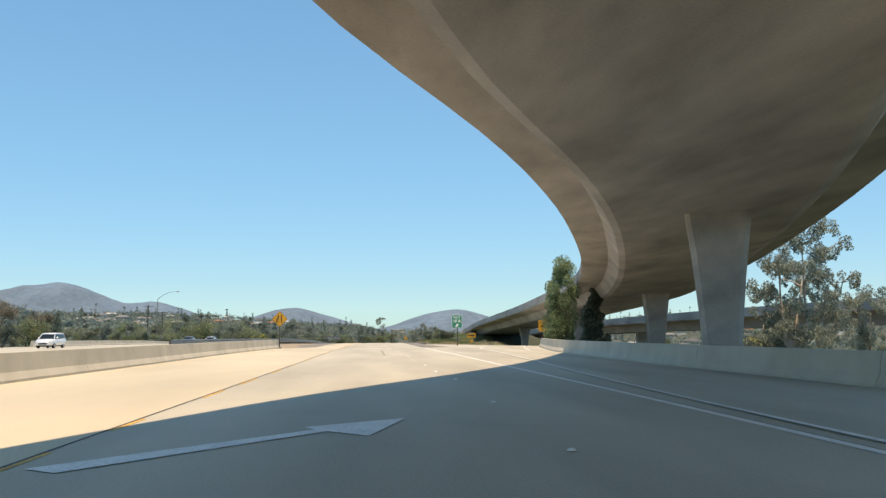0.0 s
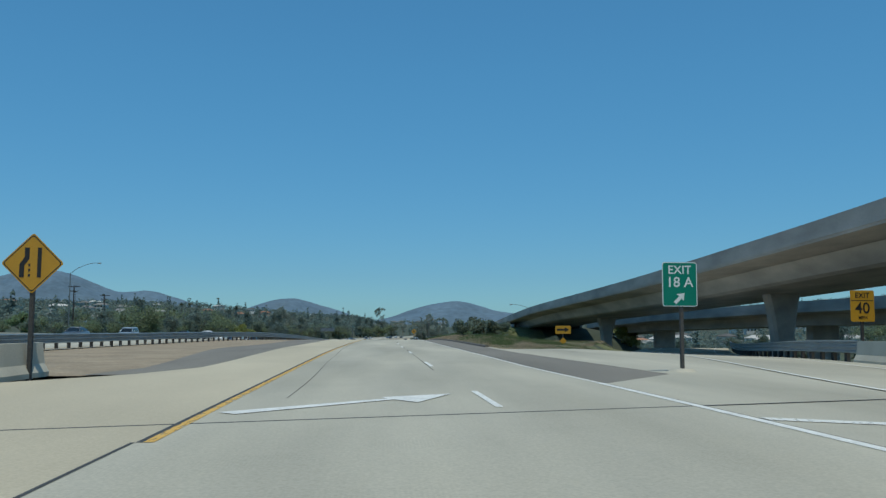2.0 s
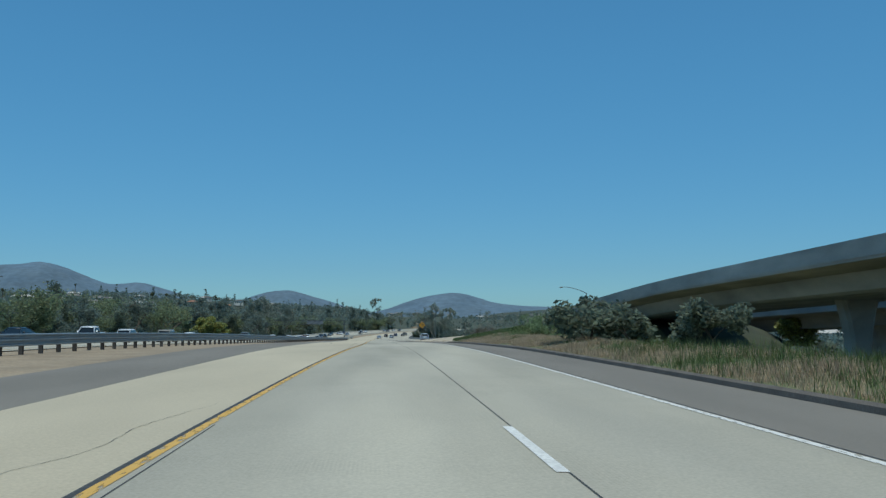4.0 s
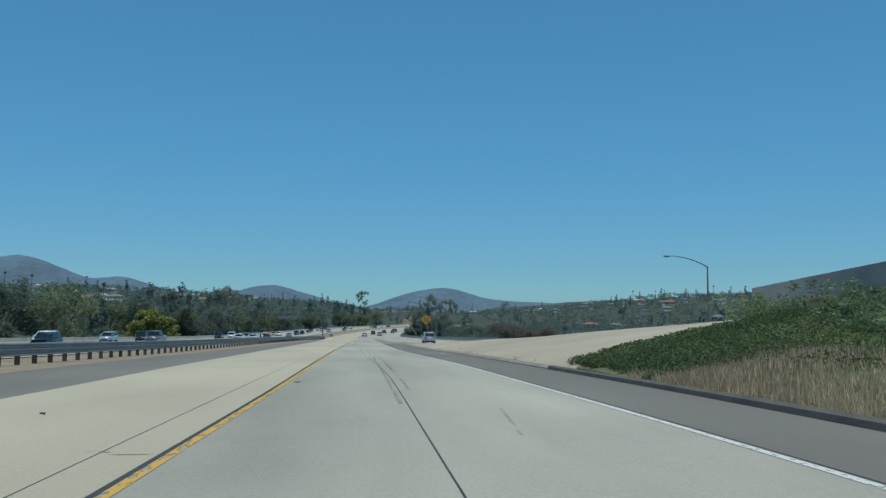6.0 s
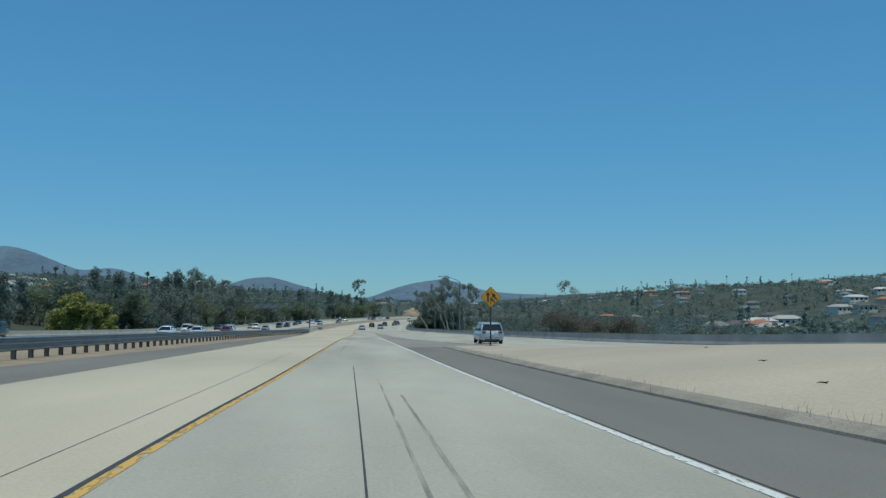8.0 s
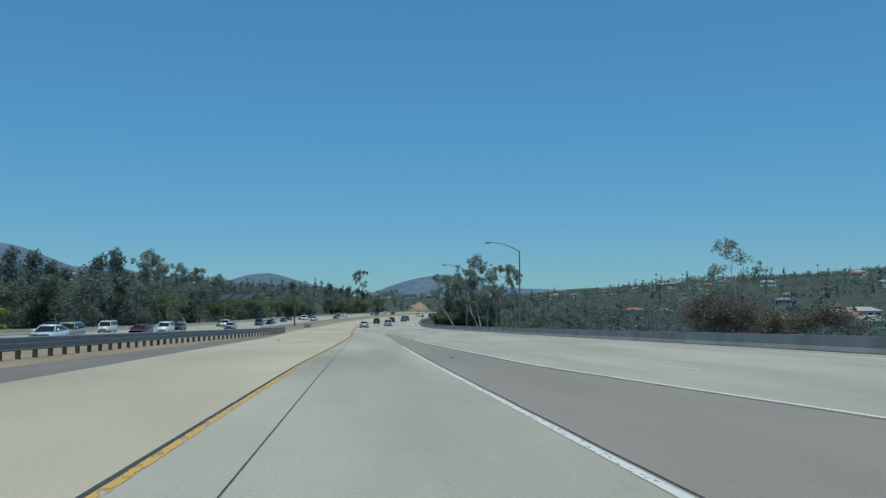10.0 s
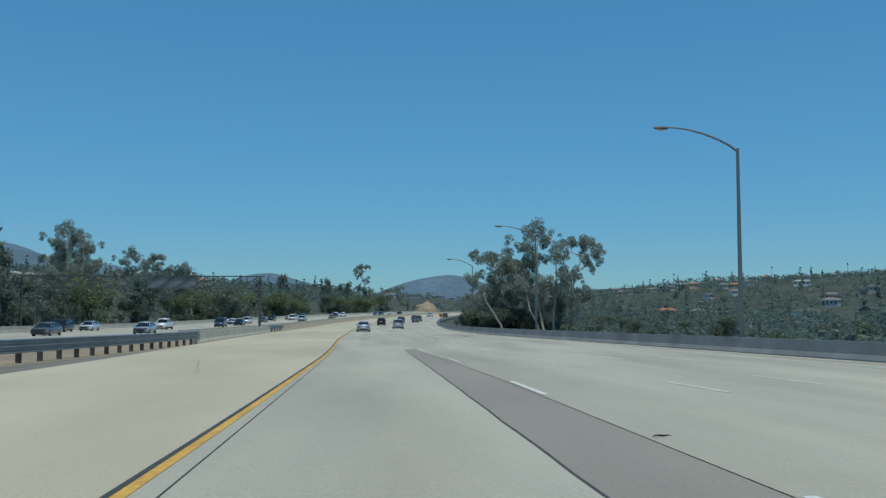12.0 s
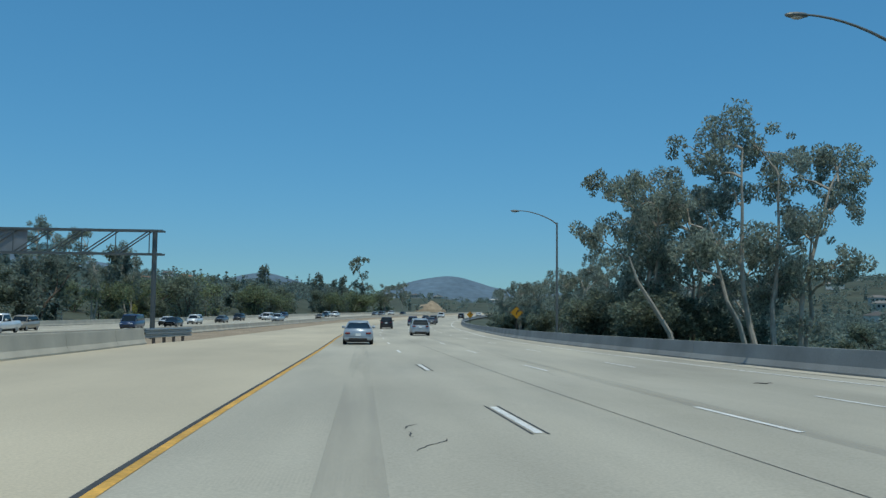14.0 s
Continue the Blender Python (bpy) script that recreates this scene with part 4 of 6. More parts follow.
def street_lamp(x, y, base, elbow, tip, label, group="freeway lamps"):
    """A tapered pole with a curved mast arm and a flat lamp head; tip is the head's offset (x, y, z) from the pole's foot."""
    top = tagged(new("street_lamp"), label, "street lamp", group)
    top.location = (x, y, base)
    bm = bmesh.new()
    tube(bm, [(0, 0, -1.0), (0, 0, elbow * 0.5), (0, 0, elbow)], [0.13, 0.1, 0.075], 10)
    part("pole", bm, LAMP_STEEL, top)
    bm = bmesh.new()
    pts = []
    for k in range(9):
        u = k / 8
        pts.append((tip[0] * u, tip[1] * u, elbow - 0.15 + (tip[2] - elbow + 0.15) * math.sin(u * math.pi / 2) ** 0.8))
    tube(bm, pts, [0.06 - 0.025 * k / 8 for k in range(9)], 8)
    part("mast_arm", bm, LAMP_STEEL, top)
    bm = bmesh.new()
    bmesh.ops.create_uvsphere(bm, u_segments=12, v_segments=8, radius=1, matrix=Matrix.Translation((tip[0] + math.copysign(0.3, tip[0]), tip[1], tip[2] - 0.03)) @ Matrix.Diagonal((0.42, 0.16, 0.1, 1)))
    head = part("lamp_head", bm, LAMP_STEEL, top, "flat grey cobra head")
    bm = bmesh.new()
    bmesh.ops.create_uvsphere(bm, u_segments=10, v_segments=6, radius=1, matrix=Matrix.Translation((tip[0] + math.copysign(0.3, tip[0]), tip[1], tip[2] - 0.1)) @ Matrix.Diagonal((0.22, 0.12, 0.07, 1)))
    part("lens", bm, LENS, head)
    bm = bmesh.new()
    bmesh.ops.create_cube(bm, size=1, matrix=Matrix.Translation((0, 0, 0.06)) @ Matrix.Diagonal((0.45, 0.45, 0.12, 1)))
    bmesh.ops.bevel(bm, geom=bm.edges[:], offset=0.03, segments=1, affect="EDGES")
    part("base_plate", bm, LAMP_STEEL, top)
    return top


street_lamp(18.9, 426.4, -6.0, 10.1, (-3.6, 0.2, 11.15), "tall grey street lamp behind the freeway wall")
street_lamp(18.2, 475.4, -7.0, 10.5, (-3.75, -0.3, 11.5), "tall grey street lamp behind the freeway wall")
street_lamp(17.6, 525.6, -7.7, 10.25, (-3.5, 0.3, 11.3), "tall grey street lamp behind the freeway wall")
street_lamp(36.4, 282.6, -3.2, 9.1, (-4.4, -0.6, 10.1), "tall grey street lamp beside the main carriageway")
street_lamp(-56, 222.0, -0.9, 11.4, (4.6, 0.0, 13.2), "tall grey street lamp beyond the opposite lanes")
street_lamp(-58.0, 545.0, -7.6, 10.0, (4.6, 0.0, 11.2), "tall grey street lamp beyond the opposite lanes")
street_lamp(-60.0, 630.0, -7.9, 10.0, (4.6, 0.0, 11.2), "tall grey street lamp beyond the opposite lanes")


def utility_pole(x, y, base, height):
    top = tagged(new("utility_pole"), "dark wooden utility pole with two cross-arms", "utility pole")
    top.location = (x, y, base)
    bm = bmesh.new()
    tube(bm, [(0, 0, -0.5), (0, 0, height)], [0.17, 0.12], 8)
    part("pole", bm, POST_WOOD, top)
    for z, w in ((height - 0.3, 2.6), (height - 1.3, 1.8)):
        bm = bmesh.new()
        bmesh.ops.create_cube(bm, size=1, matrix=Matrix.Translation((0, 0.15, z)) @ Matrix.Diagonal((w, 0.1, 0.13, 1)))
        for a in (-0.45, -0.2, 0.2, 0.45):
            bmesh.ops.create_cone(bm, cap_ends=True, segments=6, radius1=0.04, radius2=0.05, depth=0.18, matrix=Matrix.Translation((a * w, 0.15, z + 0.15)))
        part("cross_arm", bm, POST_WOOD, top)


utility_pole(-68.2, 259.8, -1.2, 11.2)
utility_pole(-74, 300, -1.6, 11.0)


# ---- sign gantry over the opposite lanes ----
def gantry(x, y, base, top_z, reach):
    top = tagged(new("sign_gantry"), "grey steel lattice gantry on a round post over the opposite lanes", "gantry")
    top.location = (x, y, base)
    h = top_z - base
    depth = 1.75
    bm = bmesh.new()
    tube(bm, [(0, 0, -0.5), (0, 0, h - 0.1)], [0.19, 0.18], 14)
    part("column", bm, GANTRY, top)
    bm = bmesh.new()
    tube(bm, [(-reach, 0, -0.5), (-reach, 0, h - 0.1)], [0.19, 0.18], 14)
    part("column", bm, GANTRY, top)
    for yy in (-0.45, 0.45):
        for zz in (h, h - depth):
            bm = bmesh.new()
            bmesh.ops.create_cube(bm, size=1, matrix=Matrix.Translation((-reach / 2 + 0.2, yy, zz)) @ Matrix.Diagonal((reach + 0.9, 0.14, 0.14, 1)))
            part("chord", bm, GANTRY, top)
    n = int(reach / 2.4)
    for k in range(n):
        x0, x1 = -reach * k / n - 0.3, -reach * (k + 1) / n - 0.3
        for yy in (-0.45, 0.45):
            bm = bmesh.new()
            tube(bm, [(x0, yy, h), (x1, yy, h - depth)], [0.05, 0.05], 6)
            part("brace", bm, GANTRY, top)
    for k in range(0, n + 1):
        bm = bmesh.new()
        tube(bm, [(-reach * k / n - 0.3, -0.45, h), (-reach * k / n - 0.3, -0.45, h - depth)], [0.045, 0.045], 6)
        part("strut", bm, GANTRY, top)
    plate([(a - 12.9, u + h - 0.88) for a, u in box_outline(7.0, 1.9, r=0.1)], 0.06, 0.55, "sign_panel", SIGN_BACK, top, "grey back of a large sign panel")


gantry(-15.35, 515.0, road_z(0, 515), 0.3, 34)


# ---- cars ----
def loft(bm, rings):
    loops = [[bm.verts.new(p) for p in r] for r in rings]
    k = len(loops[0])
    for a, b in zip(loops, loops[1:]):
        for j in range(k):
            bm.faces.new((a[j], a[(j + 1) % k], b[(j + 1) % k], b[j]))
    bm.faces.new(loops[0][::-1])
    bm.faces.new(loops[-1])


CAR_SHAPES = {
    # stations along the body from the tail: (y, half width, floor, belt); then the cabin: (y at belt, y at roof, half width at roof, roof height)
    "sedan": ([(-2.3, 0.78, 0.42, 0.80), (-2.22, 0.86, 0.3, 0.98), (-1.6, 0.9, 0.22, 1.0), (-0.3, 0.91, 0.2, 0.95), (0.9, 0.91, 0.2, 0.93), (1.7, 0.88, 0.22, 0.84), (2.2, 0.8, 0.3, 0.7), (2.32, 0.7, 0.4, 0.6)], (-1.95, -0.85, 1.25, 0.3, 0.56, 1.44), 0.32, 1.35),
    "suv": ([(-2.25, 0.82, 0.45, 1.02), (-2.2, 0.9, 0.34, 1.08), (-1.5, 0.93, 0.28, 1.08), (0.0, 0.94, 0.27, 1.05), (1.0, 0.93, 0.27, 1.03), (1.8, 0.9, 0.28, 0.98), (2.2, 0.82, 0.34, 0.85), (2.3, 0.72, 0.45, 0.7)], (-2.15, -1.75, 1.25, 0.55, 0.66, 1.68), 0.36, 1.35),
    "pickup": ([(-2.75, 0.9, 0.5, 1.08), (-2.7, 0.95, 0.42, 1.12), (-0.9, 0.96, 0.38, 1.12), (0.2, 0.96, 0.38, 1.12), (1.2, 0.96, 0.38, 1.12), (2.2, 0.94, 0.38, 1.1), (2.65, 0.9, 0.4, 1.0), (2.75, 0.8, 0.5, 0.8)], (-0.75, -0.55, 1.35, 0.7, 0.7, 1.82), 0.39, 1.75),
    "van": ([(-2.4, 0.86, 0.45, 1.05), (-2.35, 0.95, 0.34, 1.12), (-1.5, 0.97, 0.28, 1.12), (0.0, 0.98, 0.27, 1.1), (1.2, 0.97, 0.27, 1.06), (1.95, 0.93, 0.28, 0.98), (2.35, 0.84, 0.34, 0.85), (2.42, 0.74, 0.45, 0.7)], (-2.3, -2.1, 1.6, 0.9, 0.78, 1.85), 0.35, 1.5),
}


def car(kind, paint, label):
    """One car, nose to +y, standing on z = 0: body, cabin glass, roof, four wheels, lamps, mirrors and bumpers."""
    stations, (b0, r0, b1, r1, half, roof), wheel, axle = CAR_SHAPES[kind]
    top = tagged(new({"sedan": "sedan", "suv": "suv", "pickup": "pickup_truck", "van": "minivan"}[kind]), label, "car", "freeway traffic")
    bm = bmesh.new()
    rings = []
    for y, w, f, b in stations:
        mid = f + (b - f) * 0.55
        rings.append([(-w * 0.9, y, f), (w * 0.9, y, f), (w, y, f + 0.12), (w, y, mid), (w * 0.93, y, b), (-w * 0.93, y, b), (-w, y, mid), (-w, y, f + 0.12)])
    loft(bm, rings)
    bmesh.ops.recalc_face_normals(bm, faces=bm.faces)
    bmesh.ops.bevel(bm, geom=[e for e in bm.edges if e.calc_face_angle(0) > 0.6], offset=0.06, segments=3, affect="EDGES")
    body = part("body", bm, paint, top)
    body.data.shade_smooth()

    def belt(y):
        for a, b in zip(stations, stations[1:]):
            if a[0] <= y <= b[0]:
                u = (y - a[0]) / (b[0] - a[0])
                return a[3] + (b[3] - a[3]) * u, (a[1] + (b[1] - a[1]) * u) * 0.93
        return stations[0][3], stations[0][1] * 0.9

    zb0, w0 = belt(b0)
    zb1, w1 = belt(b1)
    bm = bmesh.new()

    def level(u):
        """A rounded loop round the cabin, from the belt at 0 to the roof at 1."""
        bulge = 0.05 * math.sin(u * math.pi)
        wb, wf = w0 * 0.96 * (1 - u) + half * u + bulge, w1 * 0.97 * (1 - u) + half * u + bulge
        ya, yb = b0 + (r0 - b0) * u ** 0.85, b1 + (r1 - b1) * u ** 0.9
        za, zb = zb0 - 0.02 + (roof - 0.05 - zb0) * u, zb1 - 0.02 + (roof - 0.05 - zb1) * u
        ym, zm, wm = (ya + yb) / 2, (za + zb) / 2, max(wb, wf) + 0.01
        return [(-wb * 0.82, ya - 0.06, za), (wb * 0.82, ya - 0.06, za), (wb, ya + 0.1, za), (wm, ym, zm), (wf, yb - 0.1, zb), (wf * 0.8, yb + 0.07, zb), (-wf * 0.8, yb + 0.07, zb), (-wf, yb - 0.1, zb), (-wm, ym, zm), (-wb, ya + 0.1, za)]

    loft(bm, [level(u) for u in (0.0, 0.3, 0.6, 0.9)])
    bmesh.ops.recalc_face_normals(bm, faces=bm.faces)
    part("cabin_glass", bm, CAR_GLASS, top, "dark tinted window glass")
    bm = bmesh.new()
    mid = (r0 + r1) / 2

    def shrunk(ring, q, z):
        return [(x * q, mid + (y - mid) * q, z) for x, y, _ in ring]

    rim_loop = level(0.9)
    loft(bm, [[(x * 1.02, mid + (y - mid) * 1.03, z - 0.03) for x, y, z in rim_loop], [(x * 1.0, y, z + 0.02) for x, y, z in rim_loop], shrunk(level(1.0), 0.9, roof - 0.015), shrunk(level(1.0), 0.6, roof)])
    bmesh.ops.recalc_face_normals(bm, faces=bm.faces)
    part("roof", bm, paint, top).data.shade_smooth()
    for s in (-1, 1):
        for lo, hi in (((s * w0 * 0.96, b0, zb0), (s * half, r0, roof - 0.05)), ((s * w1 * 0.97, b1, zb1), (s * half, r1, roof - 0.05)), ((s * (w0 + w1) * 0.48, (b0 + b1) / 2 - 0.1, (zb0 + zb1) / 2), (s * half, mid, roof - 0.05))):
            bm = bmesh.new()
            tube(bm, [lo, hi], [0.045, 0.04], 6)
            part("pillar", bm, paint, top)
        for y in (-axle, axle):
            bm = bmesh.new()
            bmesh.ops.create_cone(bm, cap_ends=True, segments=18, radius1=wheel, radius2=wheel, depth=0.22, matrix=Matrix.Translation((s * 0.8, y, wheel)) @ Matrix.Rotation(radians(90), 4, "Y"))
            bmesh.ops.bevel(bm, geom=[e for e in bm.edges if e.calc_face_angle(0) > 1.2], offset=0.03, segments=1, affect="EDGES")
            tyre = part("wheel", bm, TYRE, top)
            bm = bmesh.new()
            bmesh.ops.create_cone(bm, cap_ends=True, segments=14, radius1=wheel * 0.66, radius2=wheel * 0.6, depth=0.03, matrix=Matrix.Translation((s * 0.915, y, wheel)) @ Matrix.Rotation(radians(90 * s), 4, "Y"))
            part("rim", bm, RIM, tyre)
        tail, nose = stations[0], stations[-1]
        for y, zz, mat, nm in ((tail[0] + 0.02, tail[3] - 0.08, TAIL_LAMP, "tail_lamp"), (nose[0] - 0.08, nose[3] + 0.02, HEAD_LAMP, "headlamp")):
            bm = bmesh.new()
            bmesh.ops.create_cube(bm, size=1, matrix=Matrix.Translation((s * 0.63, y, zz)) @ Matrix.Diagonal((0.3, 0.16, 0.12, 1)))
            bmesh.ops.bevel(bm, geom=bm.edges[:], offset=0.03, segments=1, affect="EDGES")
            part(nm, bm, mat, top)
        bm = bmesh.new()
        bmesh.ops.create_uvsphere(bm, u_segments=8, v_segments=6, radius=1, matrix=Matrix.Translation((s * (w1 + 0.12), b1 - 0.45, zb1 + 0.12)) @ Matrix.Diagonal((0.12, 0.07, 0.09, 1)))
        part("wing_mirror", bm, paint, top)
    for y, nm in ((stations[0][0] - 0.03, "rear_bumper"), (stations[-1][0] + 0.0, "front_bumper")):
        bm = bmesh.new()
        bmesh.ops.create_cube(bm, size=1, matrix=Matrix.Translation((0, y + (0.08 if y < 0 else -0.1), 0.45)) @ Matrix.Diagonal((1.62, 0.2, 0.2, 1)))
        bmesh.ops.bevel(bm, geom=bm.edges[:], offset=0.05, segments=2, affect="EDGES")
        part(nm, bm, paint, top)
    for y, z, w, nm in ((stations[0][0] - 0.04, 0.36, 1.1, "rear_valance"), (stations[-1][0] + 0.005, 0.5, 0.9, "grille")):
        bm = bmesh.new()
        bmesh.ops.create_cube(bm, size=1, matrix=Matrix.Translation((0, y, z)) @ Matrix.Diagonal((w, 0.12, 0.16, 1)))
        bmesh.ops.bevel(bm, geom=bm.edges[:], offset=0.03, segments=1, affect="EDGES")
        part(nm, bm, TRIM, top)
    bm = bmesh.new()
    bmesh.ops.create_cube(bm, size=1, matrix=Matrix.Translation((0, stations[0][0] - 0.02, stations[0][3] - 0.17)) @ Matrix.Diagonal((0.32, 0.03, 0.16, 1)))
    part("number_plate", bm, SIGN_WHITE, top, "blank white plate")
    bm = bmesh.new()
    bmesh.ops.create_cube(bm, size=1, matrix=Matrix.Translation((0, 0, 0.24)) @ Matrix.Diagonal((1.5, stations[-1][0] * 1.8, 0.12, 1)))
    part("underbody", bm, TRIM, top)
    return top


PAINTS = {n: paint(n + "_car_paint", c) for n, c in (("silver", (0.36, 0.42, 0.48)), ("white", (0.75, 0.76, 0.76)), ("black", (0.012, 0.013, 0.016)), ("grey", (0.12, 0.13, 0.14)), ("red", (0.2, 0.015, 0.02)), ("blue", (0.03, 0.05, 0.11)), ("tan", (0.36, 0.31, 0.24)))}
MADE = {}


def place_car(kind, colour, x, y, turn=0.0, z=None):
    key = (kind, colour)
    zz = (road_z(x, y) if x < 0 else main_z(x, y)) if z is None else z
    m = pose(x + bend(y), y, zz + 0.005, 0, 0, turn)
    if key not in MADE:
        word = {"sedan": "sedan", "suv": "sport utility car", "pickup": "pickup truck", "van": "minivan"}[kind]
        MADE[key] = car(kind, PAINTS[colour], colour + " " + word + " on the concrete freeway lane")
        MADE[key].matrix_world = m
        return MADE[key]
    return copy_thing(MADE[key], m)


# traffic on our side, as it stands at the end of the way
place_car("sedan", "silver", -0.05, 503.4)
place_car("suv", "silver", 5.7, 534.4, -1)
place_car("suv", "black", 2.1, 578.0, -3)
place_car("suv", "blue", 5.6, 606.0, -5)
place_car("sedan", "grey", 8.8, 618.0, -5)
place_car("suv", "grey", 8.6, 640.0, -7)
place_car("sedan", "black", 5.2, 668.0, -8)
place_car("suv", "black", 11.0, 720.0, -11)
place_car("pickup", "white", 2.0, 742.0, -12)
place_car("sedan", "white", 8.0, 800.0, -15)
place_car("suv", "silver", 9.4, 324.0)
# oncoming traffic
place_car("suv", "white", -36.4, 99.0, 180)
rng = random.Random(7)
kinds = ["sedan", "suv", "sedan", "pickup", "suv", "van", "sedan"]
colours = ["white", "grey", "black", "white", "silver", "white", "tan", "black", "white", "blue"]
y = 168.0
k = 0
while y < 820:
    x = rng.choice((-25.3, -29, -32.7, -36.4, -40.1)) if y > 300 else rng.choice((-32.7, -36.4, -40.1))
    kind, colour = kinds[k % 7], colours[(k * 3 + 1) % 10]
    if k == 16:
        kind, colour, x = "sedan", "red", -25.3
    place_car(kind, colour, x, y, 180 - (y > 520) * math.degrees(math.atan((y - 520) / 1000)))
    y += rng.uniform(9, 22)
    k += 1

# ---- trees ----


def leafy(rnd, centres, count, size, droop=0.0, flat=0.85):
    """Leaf cards scattered in lobes; each card is one small folded quad. Returns vertices and faces."""
    verts, faces = [], []
    total = sum(r ** 2 for _, r in centres)
    for c, r in centres:
        for _ in range(max(6, int(count * r * r / total))):
            while True:
                p = Vector((rnd.uniform(-1, 1), rnd.uniform(-1, 1), rnd.uniform(-1, 1)))
                if 0.25 < p.length < 1:
                    break
            q = Vector(c) + Vector((p.x * r, p.y * r, p.z * r * flat))
            a = Vector((rnd.gauss(0, 1), rnd.gauss(0, 1), rnd.gauss(0, 0.6) - droop)).normalized()
            b = a.cross(Vector((rnd.gauss(0, 1), rnd.gauss(0, 1), rnd.gauss(0, 1)))).normalized()
            s = size * rnd.uniform(0.6, 1.35)
            n = len(verts)
            verts += [q - a * s - b * s * 0.28, q - a * s * 0.1 + b * s * 0.42, q + a * s, q - b * s * 0.4 + a * s * 0.2]
            faces.append((n, n + 1, n + 2, n + 3))
    return verts, faces


def mesh_of(name, verts, faces, mat):
    me = bpy.data.meshes.new(name)
    me.from_pydata([tuple(v) for v in verts], [], faces)
    me.materials.append(mat)
    return me


def grow(rnd, bm, start, way, length, radius, depth, ends, spread, lift):
    """A limb that bends and forks; the tips are gathered in ends."""
    pts, radii = [Vector(start)], [radius]
    d = Vector(way).normalized()
    for i in range(4):
        d = (d + Vector((rnd.gauss(0, 0.14), rnd.gauss(0, 0.14), rnd.gauss(0, 0.08) + lift * 0.1))).normalized()
        pts.append(pts[-1] + d * length / 4)
        radii.append(radius * (1 - 0.11 * (i + 1)))
    tube(bm, pts, radii, 6 if depth > 1 else 4)
    if depth == 0:
        ends.append(pts[-1])
        ends.append(pts[2] + Vector((rnd.gauss(0, 0.3), rnd.gauss(0, 0.3), 0.2)))
        return
    for _ in range(rnd.choice((2, 3, 3))):
        side = Vector((rnd.gauss(0, 1), rnd.gauss(0, 1), 0)).normalized()
        way2 = (d + side * spread * rnd.uniform(0.6, 1.3) + Vector((0, 0, lift * 0.3))).normalized()
        grow(rnd, bm, pts[-1] if rnd.random() < 0.6 else pts[3], way2, length * rnd.uniform(0.6, 0.85), radii[-1] * 0.72, depth - 1, ends, spread, lift)


def tree(kind, label, height, seed, leaves, bark, leaf_count, leaf_size, trunk=0.35, spread=0.7, lift=0.6, depth=3, lobe=0.13, stems=1, droop=0.2, low=False, keep=1.0, lean_by=0.16):
    """A tree of its own: a tapered trunk with forking limbs, and a crown of many small leaves round the limbs' tips."""
    rnd = random.Random(seed)
    top = tagged(new(kind), label, "tree")
    bm = bmesh.new()
    ends = []
    for k in range(stems):
        lean = Vector((rnd.gauss(0, lean_by), rnd.gauss(0, lean_by), 1)) if stems > 1 else Vector((rnd.gauss(0, 0.05), rnd.gauss(0, 0.05), 1))
        foot = Vector((rnd.gauss(0, 0.5), rnd.gauss(0, 0.5), -0.4)) if stems > 1 else Vector((0, 0, -0.4))
        grow(rnd, bm, foot, lean, height * trunk, height * 0.02 / stems ** 0.4, depth, ends, spread, lift)
    hi = max(e.z for e in ends)
    fit = (height - height * lobe * 0.7) / hi
    for v in bm.verts:
        v.co *= fit
    part("trunk", bm, bark, top)
    ends = [e for e in ends if rnd.random() < keep or e.z == hi]
    centres = [(e * fit, height * lobe * rnd.uniform(0.5, 1.15)) for e in ends]
    if low:
        centres += [(Vector((rnd.gauss(0, height * 0.14), rnd.gauss(0, height * 0.14), height * rnd.uniform(0.1, 0.5))), height * 0.16) for _ in range(14)]
    verts, faces = leafy(rnd, centres, leaf_count, leaf_size, droop)
    crown = new("crown", mesh_of("crown", verts, faces, leaves))
    crown.parent = top
    return top


def palm(label, height, seed):
    rnd = random.Random(seed)
    top = tagged(new("palm_tree"), label, "palm tree")
    bm = bmesh.new()
    pts = [(0.012 * k * k * 0.2, 0, height * k / 8 - 0.4) for k in range(9)]
    tube(bm, pts, [0.28 - 0.015 * k for k in range(9)], 8)
    part("trunk", bm, BARK_DARK, top)
    verts, faces = [], []
    for k in range(46):
        a, tilt = rnd.uniform(0, 6.283), rnd.uniform(-1.0, 1.1)
        d = Vector((math.cos(a), math.sin(a), 0))
        p = Vector(pts[-1])
        side = Vector((-d.y, d.x, 0))
        for j in range(5):
            up = tilt - 0.45 * j
            q = p + (d * math.cos(up) + Vector((0, 0, math.sin(up)))) * 0.42
            w = 0.2 - 0.03 * j
            n = len(verts)
            verts += [p - side * w, p + side * w, q + side * w * 0.8, q - side * w * 0.8]
            faces.append((n, n + 1, n + 2, n + 3))
            p = q
    crown = new("crown", mesh_of("crown", verts, faces, PALM_LEAF))
    crown.parent = top
    return top


def put(ob, x, y, turn=0.0, z=None, scale=1.0):
    ob.matrix_world = pose(x, y, land_z(x, y) if z is None else z, 0, 0, turn) @ Matrix.Diagonal((scale, scale, scale, 1))
    return ob


def again(ob, x, y, turn, scale):
    new_one = copy_thing(ob, pose(x, y, land_z(x, y), 0, 0, turn))
    new_one.scale = (scale, scale, scale)
    return new_one


GUM = "tall eucalyptus with pale bark and loose grey-green clumps"


